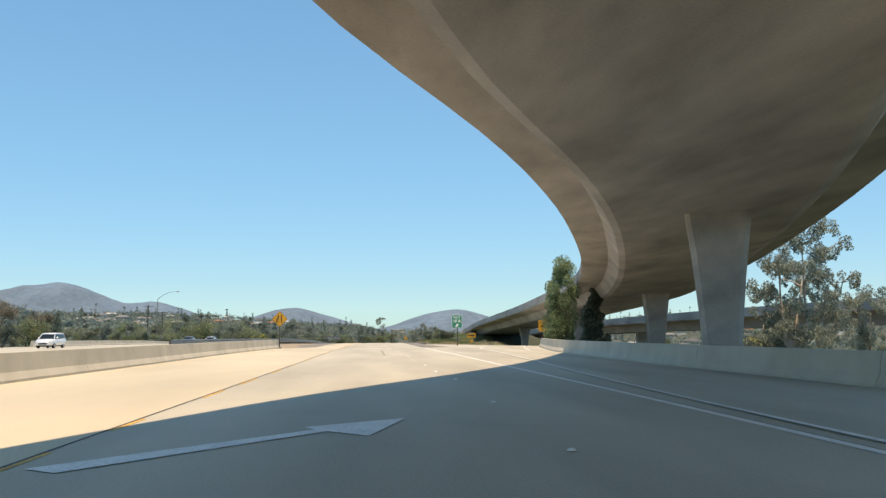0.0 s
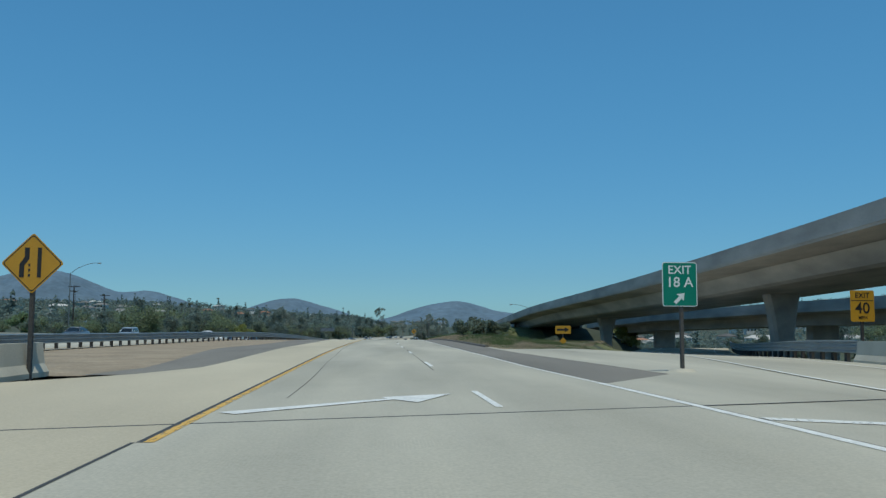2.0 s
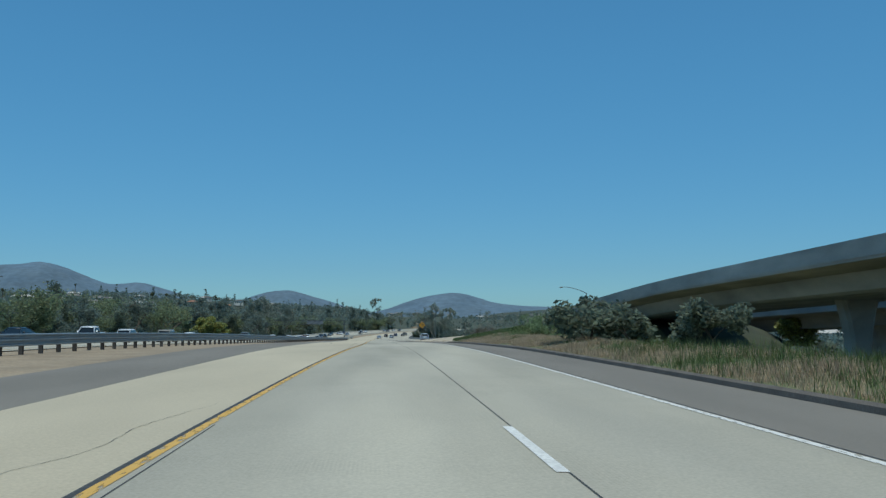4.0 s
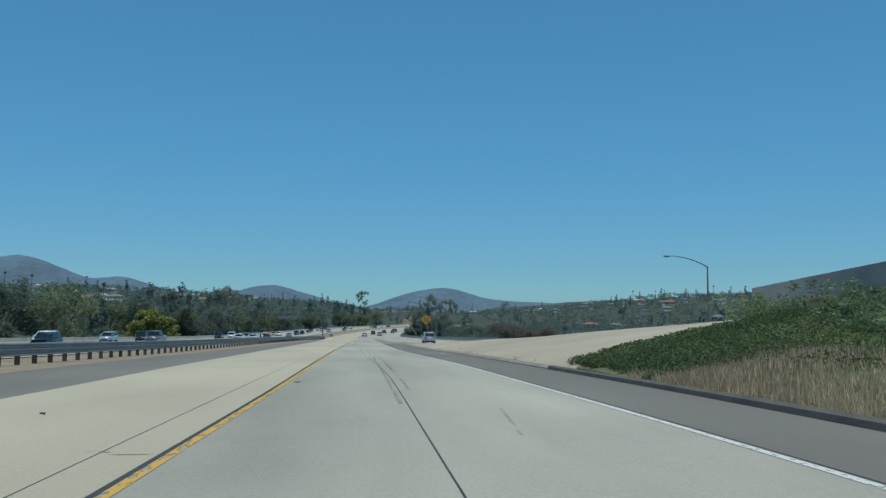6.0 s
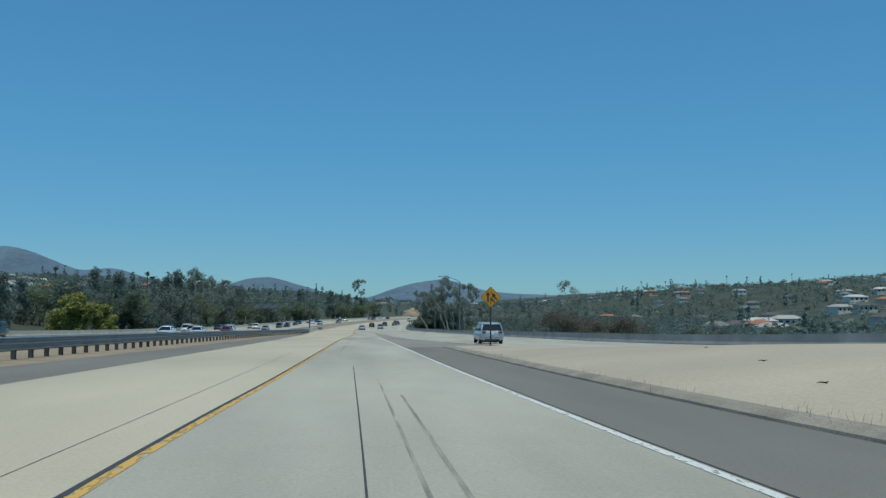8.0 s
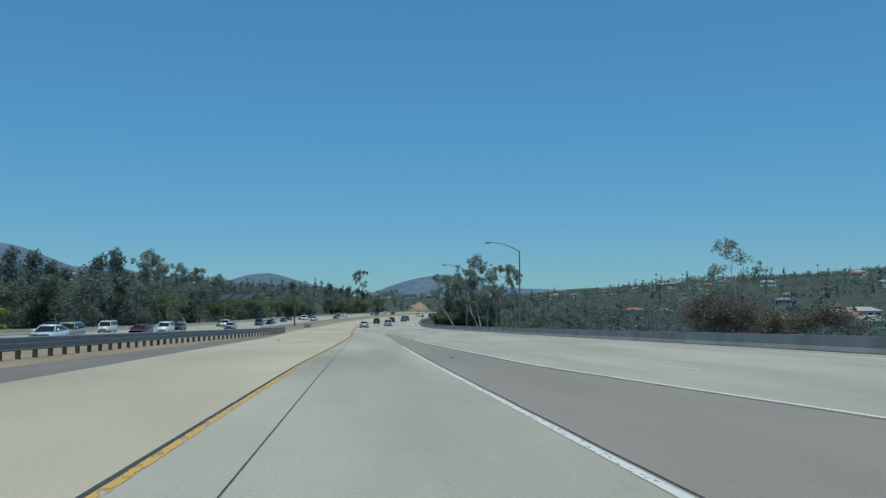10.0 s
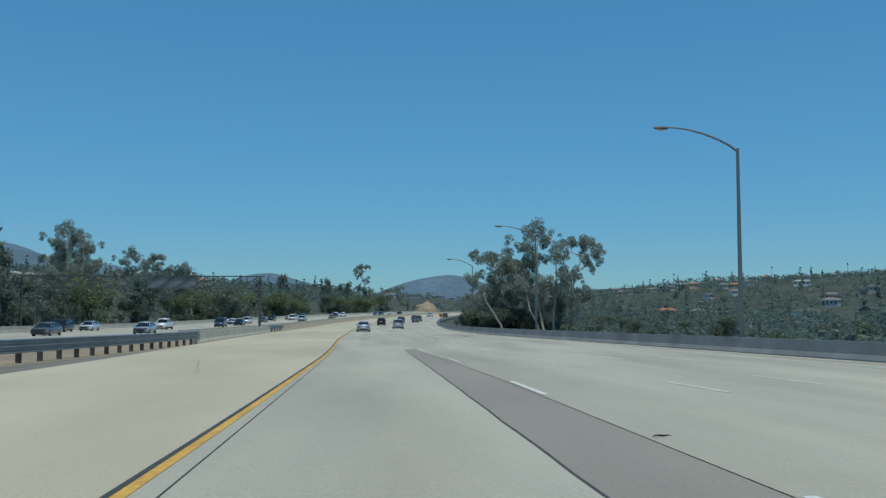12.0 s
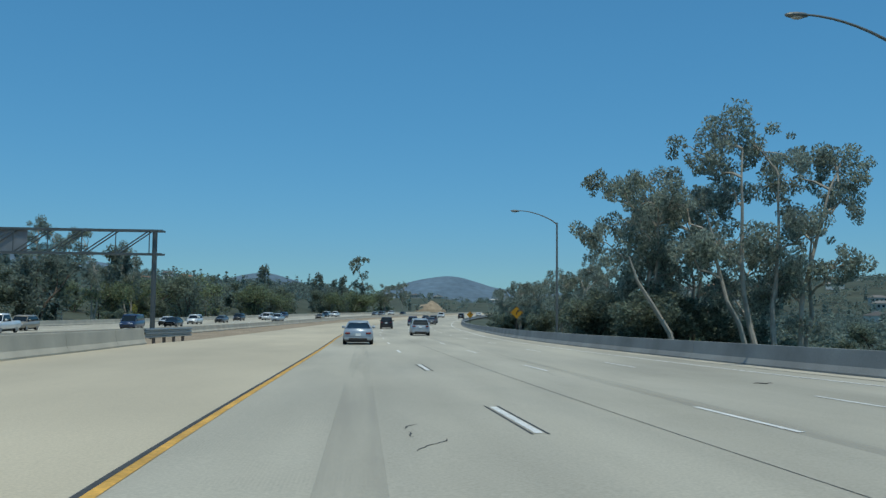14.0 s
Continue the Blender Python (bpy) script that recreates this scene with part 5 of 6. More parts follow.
def gum_tree(limbs, stems, seed, count, size, bark=0.013):
    """A eucalyptus: pale crooked stems, and limbs that each carry a loose hanging clump with sky between them.
    stems: (lean across, height); limbs: (across, height, clump radius)."""
    rnd = random.Random(seed)
    top = tagged(new("eucalyptus_tree"), GUM, "tree")
    tall = max(h for _, h, _ in limbs)
    bm = bmesh.new()
    ways = []
    for k, (lean, high) in enumerate(stems):
        base = Vector((lean * 0.12 + 0.25 * k, 0.3 * math.sin(k * 2.2), -0.6))
        tip = Vector((lean, rnd.uniform(-1.0, 1.0), high))
        bow = Vector((rnd.gauss(0, 0.05), rnd.gauss(0, 0.05), 0)) * high
        pts = [base.lerp(tip, i / 9) + bow * math.sin(math.pi * i / 9) + Vector((rnd.gauss(0, 0.08), rnd.gauss(0, 0.08), 0)) * (i > 0) for i in range(10)]
        tube(bm, pts, [tall * bark * (1 - 0.8 * i / 9) for i in range(10)], 7)
        ways.append(pts)
    lobes = []
    for across, high, r in limbs:
        c = Vector((across, rnd.uniform(-2.6, 2.6), high - r * 0.8))
        spots = [(p - c).length + max(0.0, p.z - c.z + 1.2) * 3 for w in ways for p in w]
        k = spots.index(min(spots))
        start = ways[k // 10][k % 10]
        mid = start.lerp(c, 0.5) + Vector((rnd.gauss(0, 0.35), rnd.gauss(0, 0.35), -0.35))
        tube(bm, [start, start.lerp(mid, 0.5) + Vector((0, 0, 0.15)), mid, mid.lerp(c, 0.6) + Vector((0, 0, 0.2)), c], [tall * bark * q for q in (0.42, 0.36, 0.28, 0.2, 0.1)], 5)
        for _ in range(7):
            off = Vector((rnd.gauss(0, 0.62), rnd.gauss(0, 0.62), rnd.gauss(0, 0.4))) * r
            tube(bm, [mid.lerp(c, 0.7), c.lerp(c + off, 0.6) + Vector((0, 0, 0.12)), c + off], [tall * bark * q for q in (0.13, 0.09, 0.04)], 4)
            q = r * rnd.uniform(0.3, 0.58)
            lobes.append((c + off, q))
            lobes.append((c + off + Vector((rnd.gauss(0, 0.3) * r, rnd.gauss(0, 0.3) * r, -q * 0.9)), q * 0.6))
    part("trunk", bm, BARK_PALE, top)
    verts, faces = leafy(rnd, lobes, count, size, 1.1)
    crown = new("crown", mesh_of("crown", verts, faces, GUM_LEAF))
    crown.parent = top
    return top


# the clump behind the freeway wall
gum_a = put(gum_tree([(-2.2, 18.2, 1.7), (-3.6, 16.4, 1.5), (-0.6, 17.2, 1.5), (-1.8, 14.6, 1.8), (0.9, 15.0, 1.5), (-4.6, 13.4, 1.3), (2.2, 12.4, 1.5), (-0.4, 11.6, 1.7), (-3.2, 10.8, 1.6), (1.0, 8.6, 1.4), (-5.4, 10.2, 1.2), (-2.0, 8.2, 1.5)], [(-2.0, 15.5), (0.8, 14.0), (-4.2, 11.5)], 3, 18000, 0.125), 25.2, 500)
gum_b = put(gum_tree([(1.2, 17.6, 1.2), (3.4, 17.2, 1.4), (4.8, 15.9, 1.3), (3.4, 14.6, 1.1), (0.6, 13.0, 1.4), (1.8, 10.6, 1.4), (-0.6, 9.4, 1.4), (0.2, 7.0, 1.3)], [(2.8, 16.0), (0.4, 11.5)], 11, 11000, 0.125), 27.6, 501)
gum_c = put(gum_tree([(-2.6, 11.8, 0.8), (-1.2, 11.6, 1.2), (0.6, 12.2, 1.3), (2.2, 11.2, 1.3), (-0.6, 9.6, 1.4), (1.6, 9.0, 1.4), (-1.9, 8.4, 1.2), (0.4, 7.0, 1.4), (2.6, 7.4, 1.2)], [(0.2, 10.5), (1.8, 9.5)], 23, 10500, 0.12), 17.4, 503)
for x, y, turn, s, g in ((20.4, 505, 160, 1.0, gum_c), (22.2, 508, 300, 1.08, gum_c), (27.2, 507, 40, 0.95, gum_c), (24.0, 532, 20, 0.8, gum_c), (26.0, 548, 220, 0.85, gum_c)):
    again(g, x, y, turn, s)
# a bare fallen limb that leans out of the clump
bm = bmesh.new()
tube(bm, [(0, 0, -0.6), (-0.5, 0, 1.6), (-1.5, 0, 3.2), (-2.4, 0, 4.6), (-2.9, 0, 6.0)], [0.2, 0.17, 0.13, 0.09, 0.04], 7)
snag = part("dead_trunk", bm, BARK_PALE)
snag.location = (18.4, 497.5, land_z(18.4, 497.5))
tagged(snag, "bare pale dead trunk leaning beside the eucalyptus clump", "dead tree")
for x, y, turn, s, g in ((21.6, 556, 40, 0.62, gum_c), (24.2, 549, 200, 0.8, gum_c), (23.6, 574, 120, 0.7, gum_c), (26.5, 588, 10, 0.8, gum_c), (25.5, 603, 300, 0.7, gum_c), (30, 618, 80, 0.8, gum_c), (27.5, 556, 40, 0.8, gum_c), (31, 566, 160, 0.95, gum_c), (35, 580, 250, 0.9, gum_a), (40, 598, 80, 0.7, gum_c), (46, 575, 10, 0.8, gum_a), (38, 560, 300, 0.9, gum_c), (50, 610, 30, 0.8, gum_c)):
    again(g, x, y, turn, s)
# the gums beyond the opposite lanes
for x, y, turn, s, g in ((-53.5, 553, 30, 1.1, gum_a), (-58, 561, 190, 1.05, gum_a), (-62, 566, 110, 1.2, gum_c), (-60, 622, 10, 1.1, gum_a), (-55, 634, 170, 1.1, gum_b), (-51, 646, 15, 0.95, gum_a), (-66, 640, 75, 1.2, gum_c)):
    again(g, x, y, turn, s)
again(gum_b, 1.0, 866, 200, 1.55)
again(gum_c, 12, 872, 160, 1.2)
again(gum_c, 20, 880, 250, 1.3)
again(gum_c, -4, 905, 50, 1.2)
# behind the barrier by the flyover
again(gum_a, 32.5, 68, 180, 0.86)
again(gum_b, 34.0, 71, 20, 0.72)
again(gum_c, 40.5, 72, 10, 0.85)
again(gum_c, 33.0, 72, 100, 0.7)
# the thin one behind the wall of the main lanes
thin = put(gum_tree([(-1.4, 14.6, 0.9), (0.3, 15.2, 0.8), (1.7, 14.0, 0.9), (-0.5, 12.6, 1.0), (1.2, 11.8, 1.0), (2.4, 12.6, 0.8), (-2.2, 10.6, 1.1), (0.4, 9.8, 1.2), (-3.0, 9.2, 0.9)], [(-0.4, 13.0), (1.4, 12.0)], 67, 4200, 0.1, 0.006), 33.4, 398, 0, None, 0.87)


def column_tree(kind, label, height, width, seed, leaves, count, size):
    """A tall narrow crown that hangs down to the ground in overlapping sprays."""
    rnd = random.Random(seed)
    top = tagged(new(kind), label, "tree")
    bm = bmesh.new()
    ends = []
    grow(rnd, bm, (0, 0, -0.4), (0.02, 0, 1), height * 0.32, height * 0.022, 2, ends, 0.2, 0.9)
    for v in bm.verts:
        v.co.x *= 0.55
        v.co.y *= 0.55
    part("trunk", bm, BARK_DARK, top)
    centres = []
    for k in range(46):
        u = (k + 0.5) / 46
        r = width * (0.62 + 0.45 * math.sin(u * 2.6 + 0.3)) * (1 - 0.55 * u ** 3) * 0.5
        a = rnd.uniform(0, 6.283)
        q = r * rnd.uniform(0.3, 1.0)
        centres.append(((q * math.cos(a), q * math.sin(a), height * (0.04 + 0.92 * u)), width * rnd.uniform(0.14, 0.26)))
    verts, faces = leafy(rnd, centres, count, size, 1.1, 1.2)
    crown = new("crown", mesh_of("crown", verts, faces, leaves))
    crown.parent = top
    return top


put(column_tree("pepper_tree", "tall drooping pepper tree beside the exit barrier", 8.9, 3.3, 5, PEPPER_LEAF, 20000, 0.1), 18.1, 86.5)
put(column_tree("ivy_mass", "dark ivy growing up beside the bridge pier", 9.0, 2.6, 6, OAK_LEAF, 12000, 0.15), 22.4, 90.5)

oak = put(tree("oak_tree", "round dark green broadleaf tree beyond the freeway", 8.0, 31, OAK_LEAF, BARK_DARK, 5200, 0.34, 0.28, 0.9, 0.2, 3, 0.16, 1, 0.1, True), -60, 190, 0, None, 0.5)
ash = put(tree("ash_tree", "upright green broadleaf tree beyond the freeway", 10.0, 37, PEPPER_LEAF, BARK_DARK, 5200, 0.34, 0.3, 0.6, 0.5, 3, 0.13, 1, 0.1, True), -66, 230, 0, None, 0.55)
golden = put(tree("acacia_tree", "yellow-green flowering acacia beyond the opposite lanes", 7.5, 41, GOLD_LEAF, BARK_DARK, 6000, 0.32, 0.25, 0.9, 0.2, 3, 0.17, 1, 0.1, True), -62.0, 450, 0, None, 1.2)
again(golden, -67, 458, 80, 1.15)
again(golden, -58, 462, 200, 0.9)
again(golden, 38, 118, 40, 0.75)
again(golden, 44, 100, 140, 0.8)
again(golden, 47, 140, 240, 0.7)
again(golden, -56, 665, 240, 0.8)
for x, y, turn, s in ((46, 205, 20, 0.7), (50, 196, 100, 0.8), (43, 216, 200, 0.6), (57, 184, 300, 0.9), (63, 172, 50, 0.9), (53, 168, 150, 0.6)):
    again(golden if x < 52 else oak, x, y, turn, s)
shrub = put(tree("shrub", "leafy grey-green shrub on the grassy bank", 3.4, 53, OAK_LEAF, BARK_DARK, 3600, 0.2, 0.2, 1.0, 0.2, 2, 0.24, 2, 0.1, True), 13.0, 176)
for x, y, turn, s in ((15.5, 190, 60, 1.0), (11.2, 163, 130, 0.6), (17.0, 168, 220, 0.9), (15.4, 208, 90, 0.35)):
    again(shrub, x, y, turn, s)
bush = put(tree("bush", "soft light green bush on the grassy bank", 1.5, 57, PEPPER_LEAF, BARK_DARK, 3600, 0.075, 0.2, 1.0, 0.2, 2, 0.26, 3, 0.1, True), 16.6, 222)
for x, y, turn, s in ((14.8, 215, 70, 0.8), (17.4, 213, 140, 1.0), (19.4, 232, 200, 0.9), (12.6, 204, 300, 0.6), (13.6, 196, 20, 0.8), (18.6, 226, 90, 0.7), (11.4, 190, 50, 0.5)):
    again(bush, x, y, turn, s)
dry = put(tree("bare_shrub", "half-bare grey-brown tree behind the freeway wall", 8.5, 61, DRY_LEAF, BARK_DARK, 9000, 0.12, 0.26, 0.7, 0.5, 4, 0.1, 3, 0.1, True), 34.6, 401, 0, None, 1.1)
for x, y, turn, s in ((31.5, 396, 60, 0.9), (37.5, 405, 90, 1.05), (40.5, 414, 20, 1.0), (43, 400, 200, 1.0), (36.5, 306, 10, 0.55), (-54, 122, 30, 0.75), (-57, 131, 130, 0.85), (-61, 140, 250, 0.95), (-55, 146, 300, 0.7), (-66, 128, 40, 0.9)):
    again(dry, x, y, turn, s)
palm_a = put(palm("tall fan palm on the hillside", 17.0, 71), -101.7, 681.6)
for x, y, turn, s in ((-130, 640, 40, 0.9), (-95, 470, 90, 0.7), (-150, 760, 200, 1.0), (-180, 560, 10, 0.8), (468, 1560, 10, 1.0), (480, 1572, 50, 0.8), (420, 1540, 90, 0.9), (540, 1500, 30, 1.1), (600, 1420, 70, 1.0), (640, 1380, 20, 0.8), (452, 1628, 10, 1.1), (700, 1300, 30, 1.1), (770, 1250, 40, 1.0), (-260, 900, 0, 0.9), (-320, 1000, 50, 1.0), (-110, 860, 20, 0.8)):
    again(palm_a, x, y, turn, s)

# the belt of trees along both sides
oak_b = put(tree("oak_tree", "round dark green broadleaf tree beyond the freeway", 8.6, 131, OAK_LEAF, BARK_DARK, 2300, 0.3, 0.28, 0.9, 0.2, 2, 0.2, 1, 0.1, True), -64, 300)
ash_b = put(tree("ash_tree", "upright green broadleaf tree beyond the freeway", 10.5, 137, HAZED_WOODS_LEAF, BARK_DARK, 2300, 0.3, 0.3, 0.5, 0.5, 2, 0.17, 2, 0.1, True), -58, 330)
oak_c = put(tree("oak_tree", "wide olive-green tree in the belt beside the freeway", 9.4, 139, OLIVE_LEAF, BARK_DARK, 2300, 0.3, 0.25, 1.0, 0.2, 2, 0.19, 3, 0.1, True), -57, 270)
scrub = put(tree("shrub", "leafy grey-green shrub beside the freeway wall", 3.4, 153, OAK_LEAF, BARK_DARK, 1500, 0.2, 0.2, 1.0, 0.2, 2, 0.24, 2, 0.1, True), -53, 210)
thicket = put(tree("thicket", "dark dense thicket under the eucalyptus trees", 5.0, 157, OAK_LEAF, BARK_DARK, 5200, 0.17, 0.2, 0.9, 0.2, 2, 0.2, 1, 0.3, True), 20.5, 505)
for x, y, turn, s in ((16.5, 500, 40, 0.8), (18.3, 503, 90, 1.0), (23.4, 504, 120, 1.05), (26.4, 503, 200, 1.1), (29.5, 504, 250, 0.9), (33, 507, 300, 0.75), (16.4, 509, 10, 0.9), (19.5, 518, 70, 0.95), (22, 513, 150, 1.1), (37, 511, 30, 0.6), (20.2, 546, 40, 0.8), (22.6, 561, 120, 0.85), (24.0, 577, 220, 0.9), (24.6, 592, 10, 0.9), (26.5, 608, 60, 0.9), (30, 626, 160, 1.0), (20.5, 528, 60, 1.0), (41, 516, 60, 0.5)):
    again(thicket, x, y, turn, s)
rng = random.Random(19)
pine = put(column_tree("conifer", "dark upright conifer standing above the belt of trees", 13.0, 4.2, 163, HAZED_WOODS_LEAF, 1900, 0.34), -86, 420)
belt = [oak_b, ash_b, oak_c, oak_b, pine, oak_c, scrub]
for k in range(250):
    y = rng.uniform(60, 900)
    x = -(51 + 45 * rng.random() ** 1.3) + bend(min(y, 900))
    if 395 < y < 470 and x > -74:
        continue
    again(belt[k % 7], x, y, rng.uniform(0, 360), (0.3 + 0.5 * step01(220, 400, y)) * (1 + 0.75 * rng.random()))
for k in range(85):
    y = rng.uniform(255, 900)
    off = rng.uniform(9, 70)
    x = MAIN_R(y) + bend(y) + off
    if 486 < y < 530 and off < 26:
        continue
    again(belt[(k * 3) % 6] if off > 22 else scrub, x, y, rng.uniform(0, 360), rng.uniform(0.5, 0.9) * (1.0 if off > 22 else 1.5))
for k in range(70):
    y = rng.uniform(540, 880)
    off = rng.uniform(7, 40)
    again(belt[k % 7] if off > 14 and y < 680 else scrub, MAIN_R(y) + bend(y) + off, y, rng.uniform(0, 360), rng.uniform(0.45, 0.8) if y < 680 else rng.uniform(0.8, 1.3))
for k in range(26):
    y = rng.uniform(20, 240)
    x = rng.uniform(58, 110)
    again(belt[k % 6], x, y, rng.uniform(0, 360), rng.uniform(0.6, 1.0))


# ---- far woods, houses and hills ----
def far_woods(name, count, spot, seed, mat, low=4.5, high=9.5, cards=50, size=0.115):
    """Woods too far to count: round crowns, and here and there a tall slim one, of leaf cards on the hillsides."""
    rnd = random.Random(seed)
    verts, faces = [], []
    for _ in range(count):
        x, y = spot(rnd)
        h = rnd.uniform(low, high)
        z = land_z(x, y)
        if rnd.random() < 0.05:
            h *= rnd.uniform(1.3, 1.8)
            centres = [((x + rnd.gauss(0, 0.2), y, z + h * (0.15 + 0.2 * k)), h * (0.15 - 0.02 * k)) for k in range(5)]
        else:
            centres = [((x + rnd.gauss(0, h * 0.25), y + rnd.gauss(0, h * 0.25), z + h * rnd.uniform(0.2, 0.75)), h * rnd.uniform(0.2, 0.32)) for _ in range(5)]
        v, f = leafy(rnd, centres, cards, h * size)
        n = len(verts)
        verts += v
        faces += [tuple(i + n for i in q) for q in f]
    ob = new(name, mesh_of(name, verts, faces, mat))
    tagged(ob, "dense dark green woods on the distant hillside", "woods", kind="stuff")


far_woods("woods", 1900, lambda r: ((lambda y, d: (-d + bend(min(y, 900)), y))(r.uniform(150, 1500), 88 + 560 * r.random() ** 1.7)), 5, HAZED_WOODS_LEAF)
far_woods("woods", 3300, lambda r: ((lambda y, d: (d + bend(min(y, 900)), y))(r.uniform(150, 1900), 100 + 950 * r.random() ** 1.15)), 6, HAZED_WOODS_LEAF)
far_woods("woods", 1450, lambda r: ((lambda y, d: (MAIN_R(y) + d + bend(min(y, 900)), y))(r.uniform(330, 980), 22 + 150 * r.random())), 7, HAZED_WOODS_LEAF, 3.0, 7.5, 150, 0.062)
far_woods("woods", 700, lambda r: (r.uniform(-420, 520), r.uniform(960, 1700)), 8, HAZED_WOODS_LEAF)


def house(label, w, d, h, wall_mat, roof_mat):
    top = tagged(new("house"), label, "house", "houses on the hillside")
    bm = bmesh.new()
    bmesh.ops.create_cube(bm, size=1, matrix=Matrix.Translation((0, 0, h / 2 - 1)) @ Matrix.Diagonal((w, d, h + 2, 1)))
    part("wall", bm, wall_mat, top)
    bm = bmesh.new()
    e = 0.6
    a = [bm.verts.new(p) for p in ((-w / 2 - e, -d / 2 - e, h), (w / 2 + e, -d / 2 - e, h), (w / 2 + e, d / 2 + e, h), (-w / 2 - e, d / 2 + e, h))]
    r = [bm.verts.new((-w / 2 + d * 0.35, 0, h + d * 0.22)), bm.verts.new((w / 2 - d * 0.35, 0, h + d * 0.22))]
    for f in ((a[0], a[1], r[1], r[0]), (a[2], a[3], r[0], r[1]), (a[1], a[2], r[1]), (a[3], a[0], r[0]), (a[3], a[2], a[1], a[0])):
        bm.faces.new(f)
    part("roof", bm, roof_mat, top)
    for k in range(4):
        bm = bmesh.new()
        bmesh.ops.create_cube(bm, size=1, matrix=Matrix.Translation((-w / 2 + w * (k + 0.5) / 4, -d / 2 - 0.02, h * 0.55)) @ Matrix.Diagonal((w * 0.12, 0.08, h * 0.38, 1)))
        part("window", bm, CAR_GLASS, top)
    return top


homes = [house("white stucco hillside house with grey roof", 11, 8, 3.8, STUCCO, ROOF_GREY), house("cream hillside house with terracotta roof", 12, 8, 4.6, STUCCO_WARM, ROOF_TERRA), house("long pale hillside house with light roof", 15, 8, 3.4, STUCCO, ROOF_PALE)]
spots = []
rng = random.Random(29)
for k in range(60):
    y = rng.uniform(280, 1300)
    spots.append((-rng.uniform(170, 560) + bend(min(y, 900)), y))
for k in range(110):
    y = rng.uniform(380, 1650)
    spots.append((rng.uniform(210, 900) + bend(min(y, 900)) * 0.5, y))
for k in range(18):
    y = rng.uniform(420, 950)
    spots.append((MAIN_R(y) + rng.uniform(110, 200) + bend(min(y, 900)), y))
for k in range(24):
    spots.append((rng.uniform(-300, 420), rng.uniform(1480, 1750)))
for k, (x, y) in enumerate(spots):
    m = pose(x, y, land_z(x, y) + 1.2, 0, 0, rng.uniform(-50, 50))
    if k < 3:
        homes[k].matrix_world = m
    else:
        copy_thing(homes[rng.choice((0, 0, 0, 0, 2, 2, 2, 1))], m)


def ridge(name, label, far, depth, crest, seed):
    """A far range of hills seen across the town, haze mixed into its colour; crest gives bearing in degrees and height
    in metres.
    """
    bearings, heights = [a for a, _ in crest], [h for _, h in crest]
    line_of = lerp(bearings, heights)
    n, m = 150, 22
    bm = bmesh.new()
    grid = []
    for j in range(m + 1):
        v = j / m * 2 - 1
        row = []
        for i in range(n + 1):
            b = bearings[0] + (bearings[-1] - bearings[0]) * i / n
            bump = noise.fractal((b * 0.35 + seed, v * 1.6, seed), 1.0, 2.0, 5)
            h = line_of(b) * max(0.0, math.cos(v * math.pi / 2)) ** 1.2
            h *= 1 + (0.25 * bump * (1 - 0.9 * math.cos(v * math.pi / 2) ** 4) + 0.02 * bump)
            r = far + depth * v
            row.append(bm.verts.new((r * math.sin(radians(b)), r * math.cos(radians(b)), h + 1.3 - 6 * abs(v))))
        grid.append(row)
    for j in range(m):
        for i in range(n):
            bm.faces.new((grid[j][i], grid[j][i + 1], grid[j + 1][i + 1], grid[j + 1][i]))
    ob = part(name, bm, HAZY_CHAPARRAL)
    ob.data.shade_smooth()
    return tagged(ob, label, "hill", kind="structure")


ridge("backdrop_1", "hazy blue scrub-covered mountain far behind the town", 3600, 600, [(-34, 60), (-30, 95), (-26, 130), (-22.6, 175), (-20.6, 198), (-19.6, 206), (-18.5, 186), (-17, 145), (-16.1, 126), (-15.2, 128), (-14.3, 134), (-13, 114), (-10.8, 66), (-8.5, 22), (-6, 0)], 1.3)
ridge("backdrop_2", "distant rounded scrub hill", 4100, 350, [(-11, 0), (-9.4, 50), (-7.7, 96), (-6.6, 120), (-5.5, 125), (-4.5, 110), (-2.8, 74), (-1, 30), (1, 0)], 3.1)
ridge("backdrop_3", "rounded scrub hill with haze in its colour and houses at its foot", 3300, 430, [(-6, 0), (-3, 4), (0.5, 30), (2, 62), (3.3, 84), (4.6, 92), (5.6, 86), (6.5, 72), (7.6, 56), (10, 44), (14, 36), (22, 26), (30, 0)], 4.4)


def mountain(name, label, x, y, rx, ry, height, seed, mat, base):
    """A mound broken by gullies."""
    bm = bmesh.new()
    n = 40
    grid = []
    for j in range(n + 1):
        row = []
        for i in range(n + 1):
            a, b = i / n * 2 - 1, j / n * 2 - 1
            r = math.sqrt(a * a + b * b)
            fall = math.cos(min(1.0, r) * math.pi / 2) ** 1.2
            bump = noise.fractal((a * 2.4 + seed, b * 2.4, seed * 0.7), 1.0, 2.0, 5)
            row.append(bm.verts.new((a * rx, b * ry, height * max(0.0, fall * (1 + 0.35 * bump)) - 4 * (r > 0.98))))
        grid.append(row)
    for j in range(n):
        for i in range(n):
            bm.faces.new((grid[j][i], grid[j][i + 1], grid[j + 1][i + 1], grid[j + 1][i]))
    ob = part(name, bm, mat)
    ob.data.shade_smooth()
    ob.location = (x, y, base)
    return tagged(ob, label, "hill", kind="structure")


mountain("hill_6", "bare tan cut in the hillside", 44, 1010, 10, 12, 5, 6.2, DIRT, -7.5)


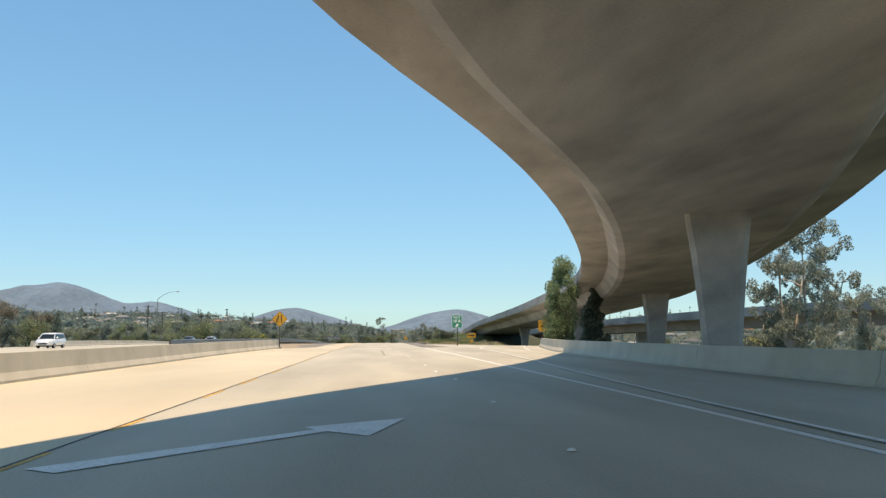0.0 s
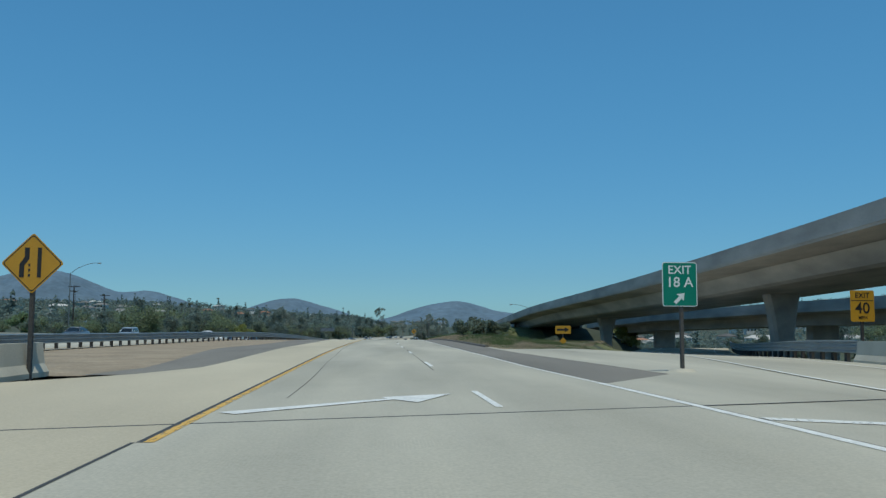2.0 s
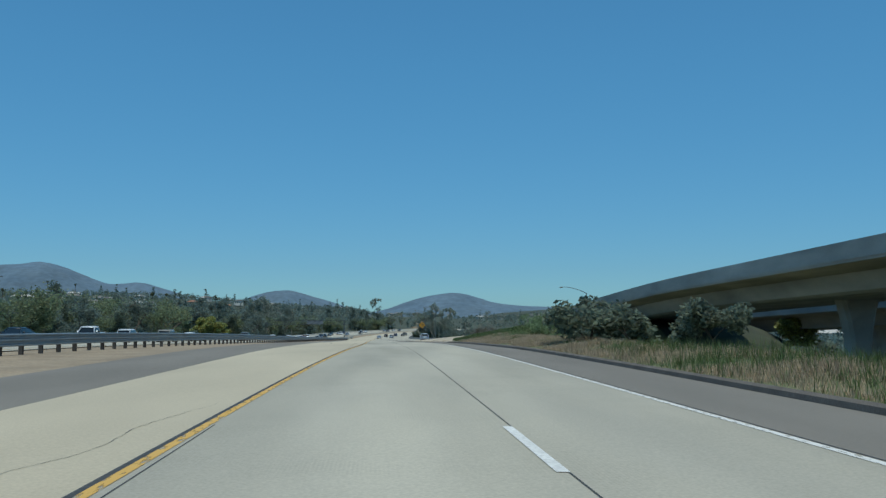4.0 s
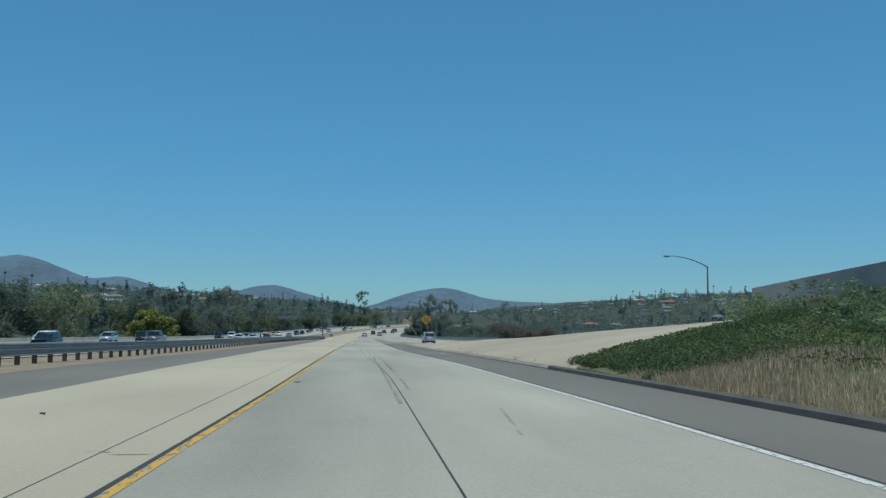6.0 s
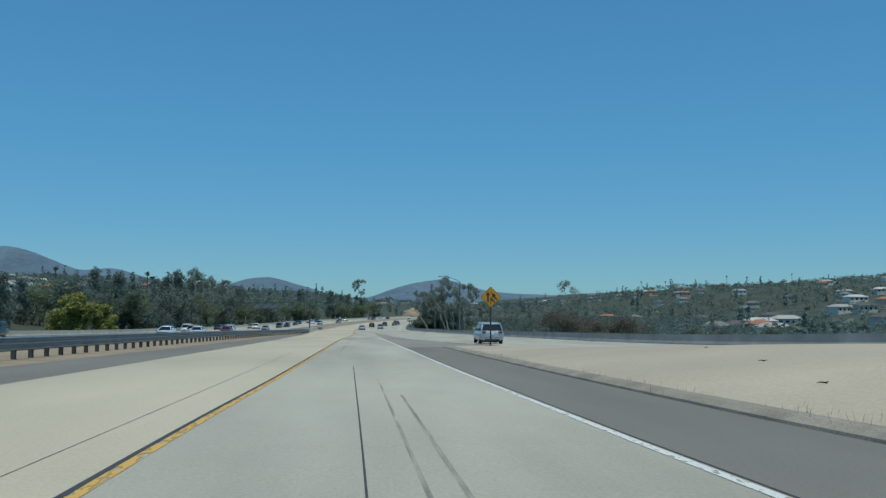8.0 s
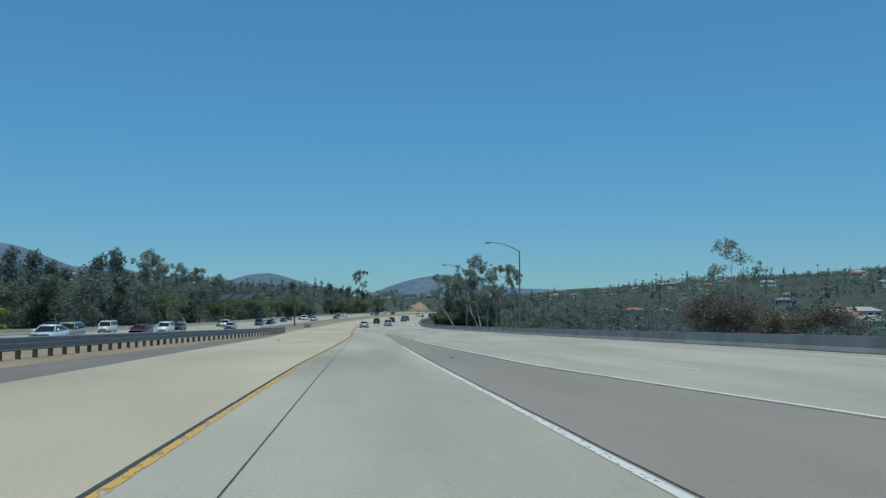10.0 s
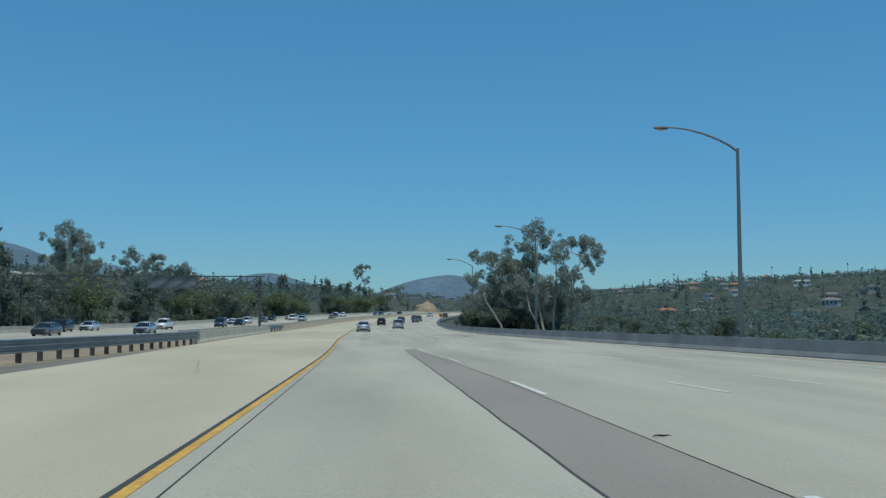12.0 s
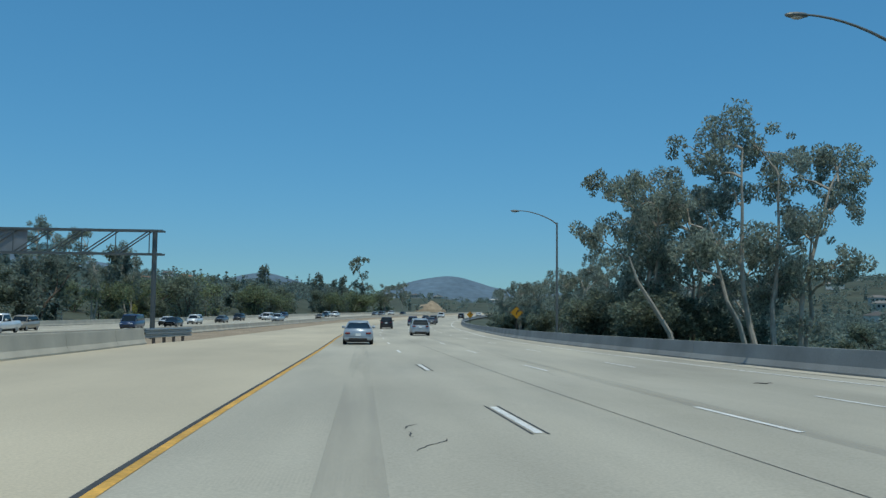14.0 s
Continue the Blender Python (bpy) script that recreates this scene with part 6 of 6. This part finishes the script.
# ---- grass ----
def grass(name, label, count, seed, mat, spot, tall, drift=0.0):
    """Tufts of blades; drift thins them out in patches."""
    rnd = random.Random(seed)
    verts, faces = [], []
    for _ in range(count):
        x, y = spot(rnd)
        lush = noise.noise((x * 0.35 + seed, y * 0.22, 3.0))
        if lush < drift - 0.35 * rnd.random():
            continue
        z = land_z(x, y) - 0.02
        for _ in range(5):
            a = rnd.uniform(0, 6.283)
            h = tall * rnd.uniform(0.4, 1.3) * (1 + 0.7 * lush)
            p = Vector((x + rnd.gauss(0, 0.14), y + rnd.gauss(0, 0.14), z))
            d = Vector((math.cos(a), math.sin(a), 0))
            side = Vector((-d.y, d.x, 0)) * 0.014
            n = len(verts)
            verts += [p - side, p + side, p + d * h * rnd.uniform(0.2, 0.7) + Vector((0, 0, h))]
            faces.append((n, n + 1, n + 2))
    tagged(new(name, mesh_of(name, verts, faces, mat)), label, "grass", kind="stuff")


grass("dry_grass", "dry straw-coloured grass along the kerb", 15000, 3, STRAW, lambda r: ((lambda y: (ASPHALT_R(y) + 0.5 + 4.4 * r.random() ** 1.5, y))(r.uniform(124, 216))), 0.24, -0.05)
grass("green_grass", "rough green weeds on the bank below the bridge", 16000, 4, WEEDS, lambda r: ((lambda y, u: (ASPHALT_R(y) + 2.2 + u * (14 if y > 150 else 6), y))(r.uniform(126, 225), r.random())), 0.17, -0.1)
grass("tip_grass", "straw and green tufts at the tip of the bank", 9000, 26, STRAW, lambda r: ((lambda y, u: (ASPHALT_R(y) + 0.5 + u * max(0.6, EXIT_L(y) - ASPHALT_R(y) - 1.0), y))(r.uniform(116, 150), r.random())), 0.13, -0.05)
grass("tip_weeds", "green weeds at the tip of the bank", 9000, 27, WEEDS, lambda r: ((lambda y, u: (ASPHALT_R(y) + 0.7 + u * max(0.6, EXIT_L(y) - ASPHALT_R(y) - 1.2), y))(r.uniform(117, 152), r.random())), 0.13, 0.0)
grass("dry_weeds", "dry weeds in the crack beside the paved slope", 320, 9, STRAW, lambda r: ((lambda y: (ASPHALT_R(y) + 0.35 + 0.2 * r.random(), y))(r.uniform(228, 312))), 0.22)


def ground_cover(name, label, count, seed, mat, spot, size):
    """Low leafy growth that creeps over the bank."""
    rnd = random.Random(seed)
    verts, faces = [], []
    for _ in range(count):
        x, y = spot(rnd)
        h = 0.22 + 0.22 * noise.noise((x * 0.6, y * 0.6, 2.0))
        v, f = leafy(rnd, [((x, y, land_z(x, y) + h * 0.4), max(0.16, h * 0.7))], 7, size)
        n = len(verts)
        verts += v
        faces += [tuple(i + n for i in q) for q in f]
    tagged(new(name, mesh_of(name, verts, faces, mat)), label, "ground cover", kind="stuff")


ground_cover("ground_cover", "green creeping ground cover over the bank", 9000, 14, CREEPER, lambda r: ((lambda y, u: (max(ASPHALT_R(y) + 0.6 + (1 - y / 230) * 30, 7.1 + (y - 223) / 0.55) + u * 13, y))(231 - 41 * r.random() ** 1.3, r.random() ** 1.1)), 0.06)


# the growth that spills over the edge of the paved slope
def edge_growth(r):
    y = 233 - 19 * r.random() ** 1.2
    x = max(ASPHALT_R(y) + 0.5, 7.0 + (y - 223) / 0.55)
    return x + 0.2 + 5.0 * r.random() ** 1.5 + 0.5 * noise.noise((y * 1.3, x * 0.7, 7.0)), y


def spill(name, label, count, seed, mat, spot, size, tall):
    """A dense low thicket of twiggy growth with an uneven top."""
    rnd = random.Random(seed)
    verts, faces = [], []
    for _ in range(count):
        x, y = spot(rnd)
        h = tall * (0.55 + 0.6 * noise.noise((x * 0.8, y * 0.8, 5.0)) + 0.25 * rnd.random())
        z = max(land_z(x, y), bank_z(x, y))
        v, f = leafy(rnd, [((x, y, z + h * 0.5), max(0.16, h * 0.55))], 12, size, 0.0, 1.0)
        n = len(verts)
        verts += v
        faces += [tuple(i + n for i in q) for q in f]
    tagged(new(name, mesh_of(name, verts, faces, mat)), label, "ground cover", kind="stuff")


spill("edge_thicket", "dense dark green growth spilling over the paved slope", 5200, 44, CREEPER, edge_growth, 0.05, 0.34)


# ---- debris ----
def shred(label, x, y, length, turn, seed, mat, zf):
    """A curled strip of tyre or a dropped scrap lying on the paving."""
    rnd = random.Random(seed)
    bm = bmesh.new()
    pts = [(length * 0.7 * (k / 5 - 0.5), 0.03 * math.sin(k * 1.7 + seed) + rnd.gauss(0, 0.01), 0.02 + 0.02 * math.sin(k * 1.1) ** 2) for k in range(6)]
    tube(bm, pts, [0.006, 0.014, 0.018, 0.017, 0.012, 0.005], 6)
    for v in bm.verts:
        v.co.z = v.co.z * 0.7
    ob = part("debris", bm, mat)
    ob.matrix_world = pose(x, y, zf(x, y) + 0.004, 0, 0, turn)
    tagged(ob, label, "debris", "scraps on the road")


for k, (x, y, length, turn) in enumerate(((7.28, 270.3, 0.42, 20), (8.7, 275.5, 0.3, 5), (10.4, 283, 0.3, 60), (6.9, 258, 0.25, 30))):
    shred("black strip of torn tyre on the sandy paving", x, y, length, turn, k, TYRE, lambda a, b: slab_z(a, b) + 0.012)
for k, (x, y, length, turn) in enumerate(((3.02, 354, 0.3, 10), (3.87, 395, 0.35, 0), (-7.3, 393, 0.5, 15), (-5.4, 206.3, 0.15, 40), (9.85, 468.8, 0.7, 0), (-2.1, 215, 0.25, 0))):
    shred("dark scrap of rubber on the road surface", x, y, length, turn, k + 9, TYRE, lambda a, b: main_z(a, b) if a > 3 else road_z(a, b))
shred("crumpled yellowish scrap on the yellow line", -1.98, 363.2, 0.28, 15, 31, STRAW, road_z)
shred("pale scrap of plastic on the road shoulder", 5.3, 253.5, 0.4, 5, 32, SIGN_WHITE, road_z)
shred("pale scrap of plastic on the road shoulder", 4.9, 252.0, 0.25, 80, 33, SIGN_WHITE, road_z)
grass("tall_weeds", "tall green weeds at the tip of the grass bank", 2600, 21, WEEDS, lambda r: ((lambda y: (ASPHALT_R(y) + 0.8 + 6.0 * r.random() * step01(116, 150, y), y))(r.uniform(124, 165))), 0.42)
